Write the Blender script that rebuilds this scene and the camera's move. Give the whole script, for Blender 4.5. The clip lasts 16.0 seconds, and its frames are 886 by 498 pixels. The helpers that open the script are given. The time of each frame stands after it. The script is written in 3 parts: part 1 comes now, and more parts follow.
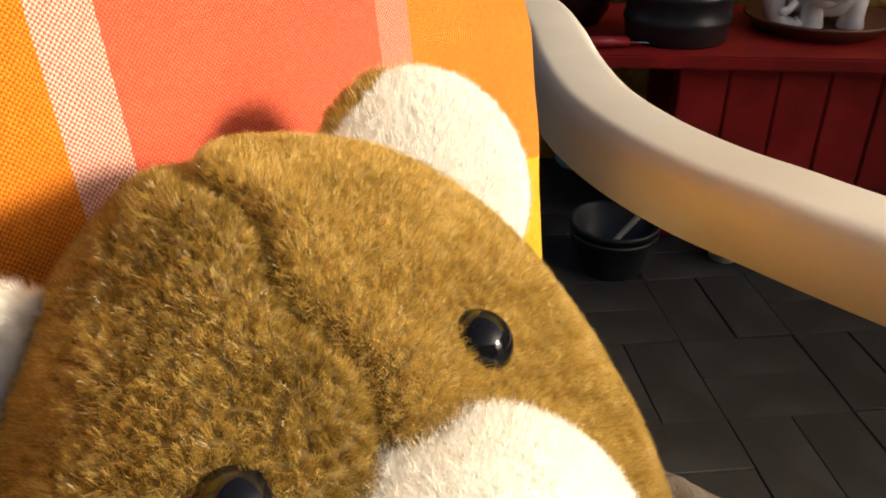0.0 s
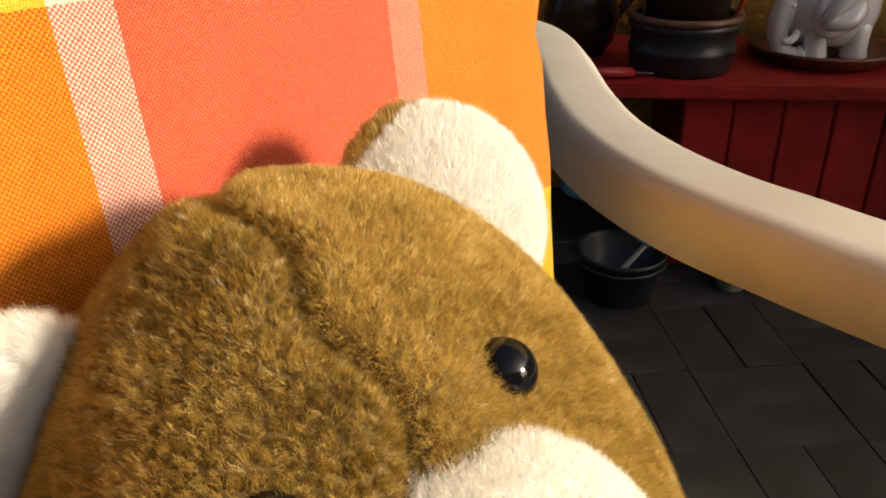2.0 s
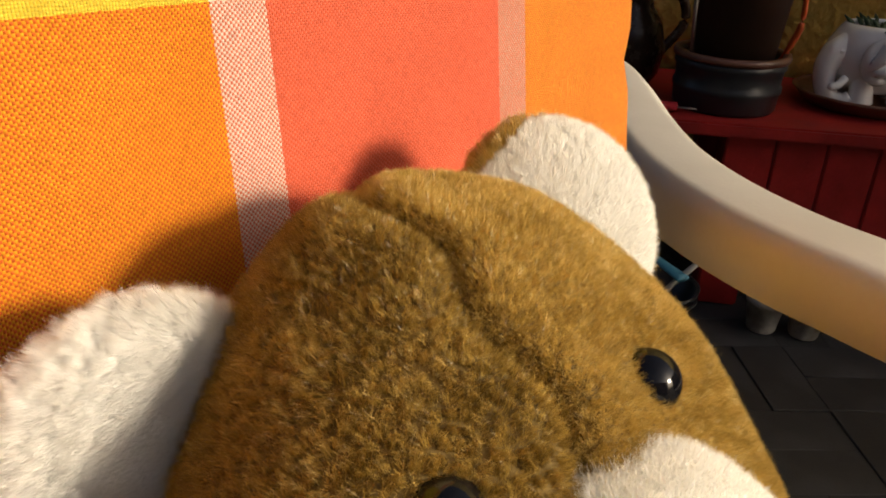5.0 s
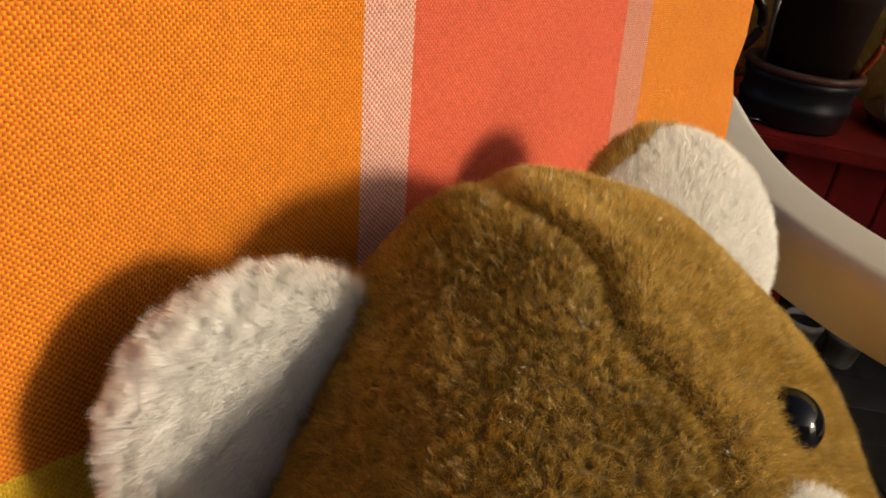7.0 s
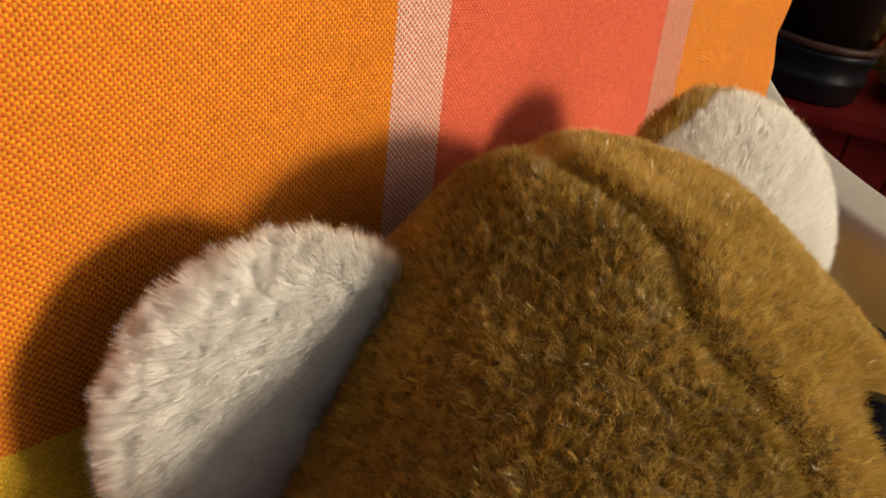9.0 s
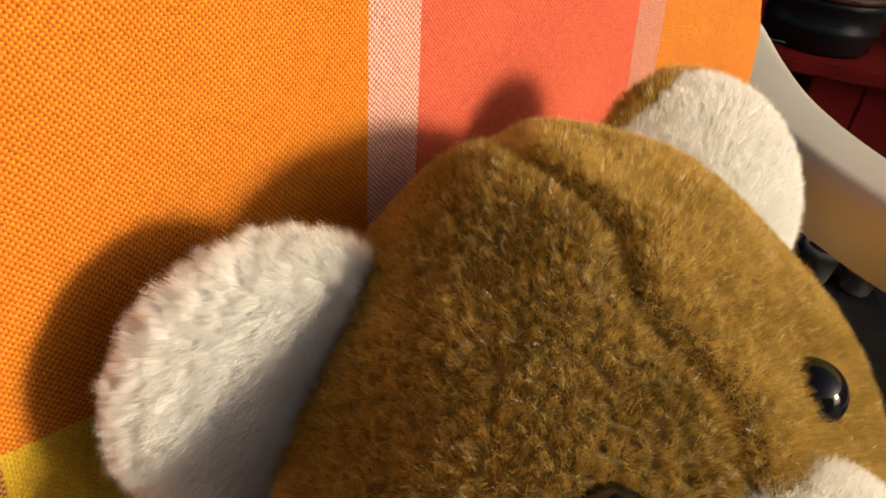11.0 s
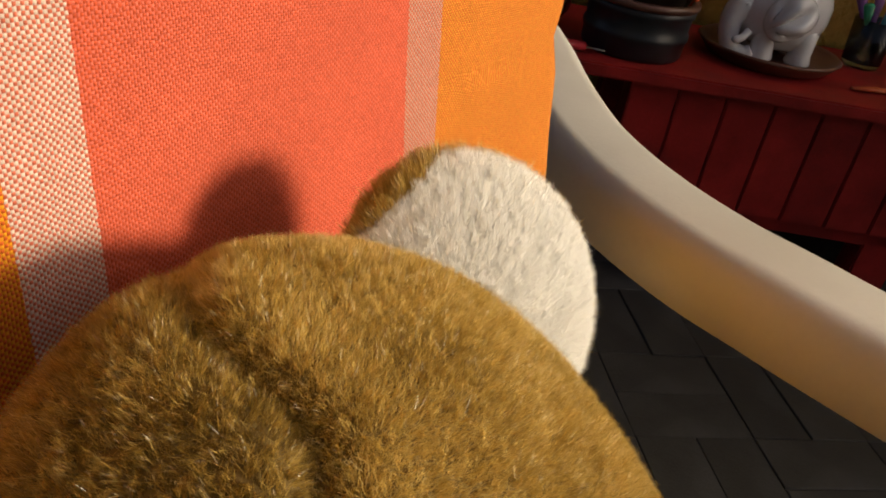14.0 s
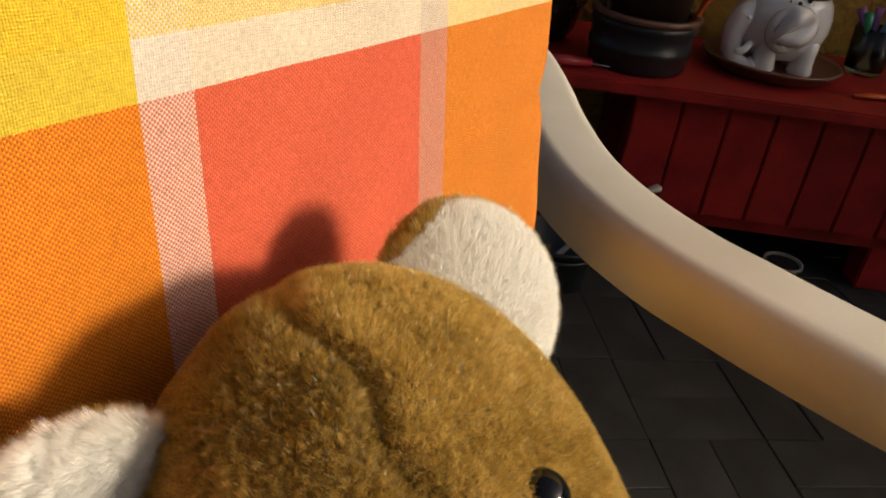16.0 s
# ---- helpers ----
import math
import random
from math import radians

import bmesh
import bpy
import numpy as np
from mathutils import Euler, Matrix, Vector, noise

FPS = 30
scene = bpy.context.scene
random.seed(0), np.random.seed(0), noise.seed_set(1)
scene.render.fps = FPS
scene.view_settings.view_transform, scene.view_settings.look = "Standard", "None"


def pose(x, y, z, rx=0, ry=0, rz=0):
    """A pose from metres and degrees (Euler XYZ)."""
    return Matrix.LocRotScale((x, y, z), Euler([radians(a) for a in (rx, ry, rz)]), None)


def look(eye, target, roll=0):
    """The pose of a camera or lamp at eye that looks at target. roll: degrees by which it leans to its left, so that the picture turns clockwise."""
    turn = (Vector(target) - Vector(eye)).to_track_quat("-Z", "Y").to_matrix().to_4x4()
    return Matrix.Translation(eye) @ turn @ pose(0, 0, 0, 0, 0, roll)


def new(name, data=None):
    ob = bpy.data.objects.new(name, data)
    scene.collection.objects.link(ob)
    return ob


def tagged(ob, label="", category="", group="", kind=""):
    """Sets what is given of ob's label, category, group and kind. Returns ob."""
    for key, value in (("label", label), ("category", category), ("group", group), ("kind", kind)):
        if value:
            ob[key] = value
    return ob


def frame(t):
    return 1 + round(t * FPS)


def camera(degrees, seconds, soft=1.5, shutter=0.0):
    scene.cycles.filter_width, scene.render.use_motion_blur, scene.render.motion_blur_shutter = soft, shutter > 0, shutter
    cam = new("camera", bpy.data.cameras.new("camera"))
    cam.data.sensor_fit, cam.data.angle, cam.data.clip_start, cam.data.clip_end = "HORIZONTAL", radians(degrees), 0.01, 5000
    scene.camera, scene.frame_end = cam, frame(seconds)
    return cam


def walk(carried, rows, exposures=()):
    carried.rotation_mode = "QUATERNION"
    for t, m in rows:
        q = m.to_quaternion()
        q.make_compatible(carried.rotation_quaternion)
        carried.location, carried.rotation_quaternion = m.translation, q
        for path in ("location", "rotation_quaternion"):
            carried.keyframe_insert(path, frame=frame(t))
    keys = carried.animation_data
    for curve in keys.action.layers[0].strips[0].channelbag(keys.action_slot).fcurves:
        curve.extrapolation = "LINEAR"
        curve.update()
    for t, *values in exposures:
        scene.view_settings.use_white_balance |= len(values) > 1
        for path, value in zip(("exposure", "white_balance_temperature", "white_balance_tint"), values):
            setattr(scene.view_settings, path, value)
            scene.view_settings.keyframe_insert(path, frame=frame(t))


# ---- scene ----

cam = camera(58.79, 16.0, soft=1.8)
ROWS = [
    (0, 0.0169, 0.0047, 0.8080, 60.42, 0.36, -11.26),
    (0.5, 0.0171, 0.0037, 0.8085, 61.01, 0.66, -11.35),
    (1, 0.0148, 0.0018, 0.8088, 61.51, 0.50, -11.08),
    (1.5, 0.0154, 0.0027, 0.8091, 61.99, 0.55, -10.99),
    (2, 0.0140, 0.0031, 0.8092, 62.57, 0.77, -11.00),
    (2.5, 0.0145, 0.0034, 0.8094, 62.99, 0.89, -11.11),
    (3, 0.0139, -0.0004, 0.8103, 63.33, 1.18, -11.24),
    (3.5, 0.0107, 0.0001, 0.8101, 63.50, 0.21, -10.89),
    (4, 0.0033, 0.0005, 0.8094, 63.78, -1.47, -9.65),
    (4.5, -0.0035, 0.0014, 0.8080, 64.05, -1.89, -8.69),
    (4.7, -0.0037, 0.0015, 0.8081, 64.19, -1.80, -8.25),
    (6.8, -0.0176, 0.0081, 0.8108, 61.12, -7.08, -2.62),
    (7, -0.0193, 0.0071, 0.8089, 61.75, -7.73, -2.26),
    (7.5, -0.0150, 0.0019, 0.8101, 61.42, -8.40, -2.42),
    (8, -0.0181, 0.0065, 0.8072, 60.93, -8.65, -1.33),
    (8.5, -0.0202, 0.0140, 0.8048, 60.47, -8.76, -0.37),
    (9, -0.0239, 0.0188, 0.8038, 58.53, -9.60, -1.30),
    (9.2, -0.0233, 0.0193, 0.8035, 58.12, -9.33, -1.04),
    (11.3, -0.0178, 0.0100, 0.8155, 56.30, -6.49, -1.94),
    (11.5, -0.0164, 0.0062, 0.8187, 57.64, -6.54, -2.76),
    (12, -0.0057, 0.0103, 0.8229, 59.30, -6.94, -7.43),
    (12.5, -0.0057, 0.0180, 0.8275, 60.28, -6.98, -10.27),
    (13, -0.0043, 0.0259, 0.8212, 60.69, -8.00, -11.45),
    (13.5, 0.0002, 0.0365, 0.8153, 60.08, -8.13, -12.45),
    (14, 0.0040, 0.0468, 0.8120, 58.62, -8.57, -12.83),
    (14.5, 0.0050, 0.0512, 0.8109, 57.92, -8.87, -12.77),
    (15, 0.0007, 0.0389, 0.8198, 57.59, -8.35, -13.11),
    (15.5, -0.0050, 0.0182, 0.8337, 57.72, -7.77, -12.74),
    (16, -0.0066, 0.0074, 0.8388, 59.51, -6.75, -12.53),
]
EXPOSURES = [(0.0, 0.45), (1.5, 0.42), (2.2, 0.24), (3.0, 0.04), (4.5, 0.05), (7.0, -0.36), (9.2, -0.42), (11.5, 0.0), (12.5, 0.0), (13.5, -0.15), (14.5, -0.2), (16.0, -0.17)]
walk(cam, [(t, pose(x, y, z, rx, ry, rz)) for t, x, y, z, rx, ry, rz in ROWS], EXPOSURES)

# ---- light: low sun from the side, sky fill ----
SUN = Vector((0.805, -0.490, 0.335)).normalized()
world = bpy.data.worlds.new("sky")
scene.world = world
world.use_nodes = True
wn = world.node_tree.nodes
sky = wn.new("ShaderNodeTexSky")
sky.sky_type = "NISHITA"
sky.sun_disc = False
sky.dust_density, sky.air_density = 7.0, 0.7
sky.sun_elevation = math.asin(SUN.z)
sky.sun_rotation = math.atan2(SUN.x, SUN.y)
world.node_tree.links.new(sky.outputs[0], wn["Background"].inputs[0])
wn["Background"].inputs[1].default_value = 0.10
sun = new("sun", bpy.data.lights.new("sun", "SUN"))
sun.data.energy, sun.data.angle, sun.data.color = 4.4, radians(9.0), (1.0, 0.86, 0.66)
sun.matrix_world = look(SUN * 20, (0, 0, 0))

# ---- materials ----
def nodes_of(name):
    m = bpy.data.materials.new(name)
    m.use_nodes = True
    nt = m.node_tree
    return m, nt, nt.nodes["Principled BSDF"]


def ramp_of(nt, stops, mode="LINEAR"):
    r = nt.nodes.new("ShaderNodeValToRGB")
    r.color_ramp.interpolation = mode
    e = r.color_ramp.elements
    while len(e) < len(stops):
        e.new(0.5)
    for k, (p, c) in zip(e, stops):
        k.position, k.color = p, (*c, 1)
    return r


def math_node(nt, op, a, b=None, c=None):
    n = nt.nodes.new("ShaderNodeMath")
    n.operation = op
    for i, v in enumerate((a, b, c)):
        if v is None:
            continue
        if isinstance(v, (int, float)):
            n.inputs[i].default_value = v
        else:
            nt.links.new(v, n.inputs[i])
    return n.outputs[0]


def mix_color(nt, fac, a, b, kind="MIX"):
    n = nt.nodes.new("ShaderNodeMix")
    n.data_type, n.blend_type = "RGBA", kind
    for k, v in ((0, fac), (6, a), (7, b)):
        if isinstance(v, (int, float)):
            n.inputs[k].default_value = v
        elif isinstance(v, tuple):
            n.inputs[k].default_value = (*v, 1)
        else:
            nt.links.new(v, n.inputs[k])
    return n.outputs[2]


def surface(name, color, rough=0.6, vary=0.25, scale=30.0, bump=0.2, fine=220.0, metal=0.0, spec=0.5, per_object=0.0, depth=0.002, coat=0.0, stain=None):
    """Colour with stains at a large scale and grain at a small one, and a fine relief."""
    m, nt, b = nodes_of(name)
    tc = nt.nodes.new("ShaderNodeTexCoord")
    n1, n2 = nt.nodes.new("ShaderNodeTexNoise"), nt.nodes.new("ShaderNodeTexNoise")
    for n, s, d in ((n1, scale, 4), (n2, fine, 5)):
        n.inputs["Scale"].default_value, n.inputs["Detail"].default_value = s, d
        nt.links.new(tc.outputs["Object"], n.inputs["Vector"])
    dark = tuple(c * (1 - vary) for c in color)
    light = tuple(min(1, c * (1 + vary)) for c in color)
    r = ramp_of(nt, [(0.3, dark), (0.7, light)])
    nt.links.new(n1.outputs[0], r.inputs[0])
    g = ramp_of(nt, [(0.3, (1 - vary * 0.6,) * 3), (0.7, (1, 1, 1))])
    nt.links.new(n2.outputs[0], g.inputs[0])
    col = mix_color(nt, 1.0, r.outputs[0], g.outputs[0], "MULTIPLY")
    if stain:
        n3 = nt.nodes.new("ShaderNodeTexNoise")
        n3.inputs["Scale"].default_value, n3.inputs["Detail"].default_value = scale * 0.35, 6
        nt.links.new(tc.outputs["Object"], n3.inputs["Vector"])
        rr = ramp_of(nt, [(0.52, (0, 0, 0)), (0.66, (1, 1, 1))])
        nt.links.new(n3.outputs[0], rr.inputs[0])
        col = mix_color(nt, rr.outputs[0], col, stain)
    if per_object:
        oi = nt.nodes.new("ShaderNodeObjectInfo")
        k = math_node(nt, "MULTIPLY_ADD", oi.outputs["Random"], per_object, 1 - per_object / 2)
        h = nt.nodes.new("ShaderNodeHueSaturation")
        nt.links.new(k, h.inputs["Value"])
        nt.links.new(col, h.inputs["Color"])
        col = h.outputs[0]
    nt.links.new(col, b.inputs["Base Color"])
    b.inputs["Metallic"].default_value, b.inputs["Specular IOR Level"].default_value = metal, spec
    b.inputs["Coat Weight"].default_value = coat
    rr = nt.nodes.new("ShaderNodeMapRange")
    rr.inputs["To Min"].default_value, rr.inputs["To Max"].default_value = max(0.02, rough - 0.08), min(1, rough + 0.1)
    nt.links.new(n1.outputs[0], rr.inputs[0])
    nt.links.new(rr.outputs[0], b.inputs["Roughness"])
    if bump:
        bp = nt.nodes.new("ShaderNodeBump")
        bp.inputs["Strength"].default_value, bp.inputs["Distance"].default_value = bump, depth
        nt.links.new(n2.outputs[0], bp.inputs["Height"])
        nt.links.new(bp.outputs[0], b.inputs["Normal"])
    return m


def fur_material(name, dark, mid, light, rough=0.45, through_light=0.3, sheen=0.0):
    """Plush pile: each strand has its own tone, patches differ a little; some light passes through."""
    m, nt, b = nodes_of(name)
    at = nt.nodes.new("ShaderNodeAttribute")
    at.attribute_name = "tone"
    tc = nt.nodes.new("ShaderNodeTexCoord")
    nz = nt.nodes.new("ShaderNodeTexNoise")
    nz.inputs["Scale"].default_value, nz.inputs["Detail"].default_value = 90, 3
    nt.links.new(tc.outputs["Object"], nz.inputs["Vector"])
    v = math_node(nt, "MULTIPLY_ADD", nz.outputs[0], 0.7, -0.35)
    v = math_node(nt, "ADD", v, at.outputs["Fac"])
    r = ramp_of(nt, [(0.05, dark), (0.5, mid), (0.95, light)])
    nt.links.new(v, r.inputs[0])
    nt.links.new(r.outputs[0], b.inputs["Base Color"])
    b.inputs["Roughness"].default_value = rough
    b.inputs["Specular IOR Level"].default_value = 0.8
    b.inputs["Sheen Weight"].default_value, b.inputs["Sheen Roughness"].default_value = sheen, 0.5
    tr = nt.nodes.new("ShaderNodeBsdfTranslucent")
    nt.links.new(r.outputs[0], tr.inputs[0])
    mx = nt.nodes.new("ShaderNodeMixShader")
    mx.inputs[0].default_value = through_light
    nt.links.new(b.outputs[0], mx.inputs[1])
    nt.links.new(tr.outputs[0], mx.inputs[2])
    nt.links.new(mx.outputs[0], nt.nodes["Material Output"].inputs[0])
    return m


BROWN_FUR = fur_material("brown_plush", (0.20, 0.120, 0.020), (0.60, 0.400, 0.080), (0.88, 0.69, 0.25), 0.32, 0.30)
WHITE_FUR = fur_material("cream_plush", (0.97, 0.945, 0.89), (0.985, 0.968, 0.925), (0.99, 0.98, 0.95), 0.6, 0.25, 1.0)
BROWN_SKIN = surface("brown_backing", (0.19, 0.12, 0.029), 0.9, 0.2, 60, 0.3, 400)
WHITE_SKIN = surface("cream_backing", (0.95, 0.91, 0.83), 0.9, 0.1, 60, 0.3, 400)
EYE_BLACK = surface("black_eye_plastic", (0.006, 0.006, 0.008), 0.07, 0.3, 90, 0.0, 300, spec=0.4)
WHITE_PLASTIC = surface("white_plastic", (0.59, 0.555, 0.50), 0.42, 0.06, 18, 0.06, 500, stain=(0.54, 0.50, 0.44))
RED_PAINT = surface("red_painted_wood", (0.31, 0.017, 0.015), 0.55, 0.25, 14, 0.25, 160, per_object=0.25, spec=0.25, stain=(0.22, 0.014, 0.012))
STUCCO = surface("yellow_stucco", (0.74, 0.54, 0.13), 0.9, 0.2, 9, 1.0, 55, depth=0.012)
PALE_PLASTER = surface("pale_plaster", (0.5, 0.45, 0.36), 0.9, 0.1, 4, 0.4, 80)
DARK_BLOCK = surface("dark_brown_block", (0.09, 0.065, 0.05), 0.9, 0.2, 5, 0.5, 60)
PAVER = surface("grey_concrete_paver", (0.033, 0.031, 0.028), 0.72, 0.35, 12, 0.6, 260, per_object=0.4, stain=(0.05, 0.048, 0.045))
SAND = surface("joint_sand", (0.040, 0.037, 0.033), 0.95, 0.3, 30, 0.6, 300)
BLACK_PLASTIC = surface("black_plastic", (0.020, 0.023, 0.028), 0.35, 0.3, 20, 0.05, 300)
BROWN_PLASTIC = surface("brown_plastic", (0.05, 0.028, 0.018), 0.45, 0.25, 20, 0.1, 300)
TERRACOTTA = surface("brown_glazed_clay", (0.16, 0.07, 0.045), 0.35, 0.25, 25, 0.15, 200)
DARK_CLAY = surface("dark_brown_ceramic", (0.04, 0.022, 0.014), 0.25, 0.3, 30, 0.1, 200)
WHITE_GLAZE = surface("white_glazed_ceramic", (0.84, 0.84, 0.85), 0.06, 0.04, 30, 0.0, 200, coat=1.0)
SOIL = surface("dark_soil", (0.02, 0.016, 0.012), 0.95, 0.5, 90, 1.0, 300, depth=0.01)
LEAF = surface("dark_green_leaf", (0.03, 0.06, 0.02), 0.5, 0.3, 60, 0.1, 300)
BLUE_PLASTIC = surface("pale_blue_plastic", (0.10, 0.34, 0.44), 0.35, 0.1, 30, 0.05, 300)
ORANGE_PLASTIC = surface("orange_plastic", (0.62, 0.10, 0.02), 0.4, 0.15, 30, 0.05, 300)
CREAM_PLASTIC = surface("cream_plastic", (0.5, 0.46, 0.38), 0.4, 0.1, 30, 0.05, 300)
METAL = surface("dull_steel", (0.45, 0.44, 0.42), 0.35, 0.2, 60, 0.05, 300, metal=1.0)
BEIGE_CLOTH = surface("beige_cloth", (0.16, 0.13, 0.10), 0.85, 0.15, 25, 0.5, 700)
GREEN_PLASTIC = surface("green_plastic", (0.03, 0.32, 0.16), 0.4, 0.1, 30, 0.05, 300)
PURPLE_PLASTIC = surface("purple_plastic", (0.28, 0.10, 0.30), 0.4, 0.1, 30, 0.05, 300)
PALE_POT = surface("weathered_pale_pot", (0.42, 0.40, 0.36), 0.7, 0.3, 30, 0.4, 200, stain=(0.2, 0.17, 0.13))


def glass_material():
    m, nt, b = nodes_of("blue_tinted_glass")
    b.inputs["Base Color"].default_value = (0.55, 0.75, 0.85, 1)
    b.inputs["Transmission Weight"].default_value = 1.0
    b.inputs["Roughness"].default_value = 0.06
    return m


GLASS = glass_material()


def plaid_material():
    """Woven plaid: warp colours run along u, weft colours along v, threads cross over and under. UV is in metres."""
    m, nt, b = nodes_of("woven_plaid")
    uv = nt.nodes.new("ShaderNodeUVMap")
    sp = nt.nodes.new("ShaderNodeSeparateXYZ")
    nt.links.new(uv.outputs[0], sp.inputs[0])
    u, v = sp.outputs[0], sp.outputs[1]
    # ragged band edges, thread by thread
    wn_ = nt.nodes.new("ShaderNodeTexNoise")
    wn_.inputs["Scale"].default_value = 900
    nt.links.new(uv.outputs[0], wn_.inputs["Vector"])
    jit = math_node(nt, "MULTIPLY_ADD", wn_.outputs[0], 0.0008, -0.0004)
    uj, vj = math_node(nt, "ADD", u, jit), math_node(nt, "ADD", v, jit)
    def bands(coord, first, edges):
        col = first
        for at, c_ in edges:
            col = mix_color(nt, math_node(nt, "GREATER_THAN", coord, at), col, c_)
        return col
    YEL, ORA, RED, WHI, CRE, MAU = (0.88, 0.39, 0.012), (0.80, 0.375, 0.035), (0.82, 0.185, 0.12), (0.84, 0.74, 0.63), (0.85, 0.72, 0.51), (0.20, 0.03, 0.05)
    LEM = (0.88, 0.60, 0.04)
    cols = [(-0.23, LEM), (-0.135, RED), (-0.0810, MAU), (-0.0670, YEL), (0.0, WHI), (0.0119, RED), (0.0849, (0.60, 0.43, 0.33)), (0.0972, ORA)]
    pale = [(-0.23, LEM), (-0.135, CRE), (-0.0810, MAU), (-0.0670, LEM), (0.0, WHI), (0.0119, CRE), (0.0849, (0.66, 0.50, 0.38)), (0.0972, LEM)]
    MW, GOLD = (0.72, 0.095, 0.022), (0.80, 0.42, 0.03)
    ONE, NIL = (1.0, 1.0, 1.0), (0.0, 0.0, 0.0)
    weft = bands(vj, LEM, [(-0.12, MW), (-0.0845, LEM), (-0.0107, WHI), (0.0, MW), (0.067, GOLD), (0.14, WHI), (0.152, MW)])
    # the lemon warp covers the white weft where they cross
    covered = bands(vj, LEM, [(-0.12, MW), (-0.0845, LEM), (-0.0107, (0.78, 0.60, 0.07)), (0.0, MW), (0.067, GOLD), (0.14, WHI), (0.152, MW)])
    weft = mix_color(nt, bands(uj, NIL, [(-0.0670, ONE), (0.0, NIL)]), weft, covered)
    which = bands(vj, ONE, [(-0.12, NIL), (-0.0845, ONE), (0.0, NIL), (0.067, ONE), (0.152, NIL)])
    warp = mix_color(nt, which, bands(uj, RED, cols), bands(uj, CRE, pale))
    pitch = 0.00052
    # threads wander a little
    wob = nt.nodes.new("ShaderNodeTexNoise")
    wob.inputs["Scale"].default_value, wob.inputs["Detail"].default_value = 140, 3
    nt.links.new(uv.outputs[0], wob.inputs["Vector"])
    ws = nt.nodes.new("ShaderNodeSeparateColor")
    nt.links.new(wob.outputs["Color"], ws.inputs[0])
    ut = math_node(nt, "MULTIPLY_ADD", ws.outputs[0], 0.0011, u)
    vt = math_node(nt, "MULTIPLY_ADD", ws.outputs[1], 0.0011, v)
    a = math_node(nt, "SINE", math_node(nt, "MULTIPLY", ut, math.pi / pitch))
    c = math_node(nt, "SINE", math_node(nt, "MULTIPLY", vt, math.pi / pitch))
    cross = math_node(nt, "MULTIPLY", a, c)
    fac = nt.nodes.new("ShaderNodeMapRange")
    fac.inputs["From Min"].default_value, fac.inputs["From Max"].default_value = -0.30, 0.30
    fac.inputs["To Min"].default_value, fac.inputs["To Max"].default_value = 0.12, 0.88
    nt.links.new(cross, fac.inputs[0])
    col = mix_color(nt, fac.outputs[0], warp, weft)
    n2 = nt.nodes.new("ShaderNodeTexNoise")
    n2.inputs["Scale"].default_value, n2.inputs["Detail"].default_value = 35, 4
    nt.links.new(uv.outputs[0], n2.inputs["Vector"])
    g = ramp_of(nt, [(0.3, (0.76, 0.77, 0.77)), (0.7, (0.86, 0.875, 0.875))])
    nt.links.new(n2.outputs[0], g.inputs[0])
    col = mix_color(nt, 1.0, col, g.outputs[0], "MULTIPLY")
    # slubs along the threads, and duller gaps between them
    for sc in ((2600, 420, 1), (420, 2600, 1)):
        mp = nt.nodes.new("ShaderNodeMapping")
        mp.inputs["Scale"].default_value = sc
        nt.links.new(uv.outputs[0], mp.inputs["Vector"])
        ns = nt.nodes.new("ShaderNodeTexNoise")
        ns.inputs["Scale"].default_value, ns.inputs["Detail"].default_value = 1, 2
        nt.links.new(mp.outputs[0], ns.inputs["Vector"])
        sl = ramp_of(nt, [(0.3, (0.88, 0.86, 0.84)), (0.7, (1.10, 1.10, 1.10))])
        nt.links.new(ns.outputs[0], sl.inputs[0])
        col = mix_color(nt, 1.0, col, sl.outputs[0], "MULTIPLY")
    nt.links.new(col, b.inputs["Base Color"])
    b.inputs["Roughness"].default_value = 0.8
    b.inputs["Specular IOR Level"].default_value = 0.2
    hgt = math_node(nt, "ADD", math_node(nt, "ABSOLUTE", a), math_node(nt, "ABSOLUTE", c))
    hgt = math_node(nt, "MULTIPLY_ADD", cross, 0.5, hgt)
    bp = nt.nodes.new("ShaderNodeBump")
    bp.inputs["Strength"].default_value, bp.inputs["Distance"].default_value = 0.6, 0.0003
    nt.links.new(hgt, bp.inputs["Height"])
    nt.links.new(bp.outputs[0], b.inputs["Normal"])
    return m


PLAID = plaid_material()


# ---- mesh helpers ----
def thing(name, label, category, at=(0, 0, 0), group=""):
    e = new(name)
    e.location = at
    e.empty_display_size = 0.02
    return tagged(e, label, category, group)


def part(name, bm, material, parent=None, label="", smooth=True):
    """Links a bmesh, given in world space, as one mesh under a thing or a part."""
    me = bpy.data.meshes.new(name)
    if smooth:
        for f in bm.faces:
            f.smooth = True
    bm.to_mesh(me)
    bm.free()
    for m in material if isinstance(material, (list, tuple)) else [material]:
        me.materials.append(m)
    ob = new(name, me)
    if parent is not None:
        ob.parent = parent
        root = Matrix.Identity(4)
        p = parent
        while p is not None:
            root = Matrix.Translation(p.location) @ root
            p = p.parent
        ob.matrix_parent_inverse = root.inverted()
    if label:
        ob["label"] = label
    return ob


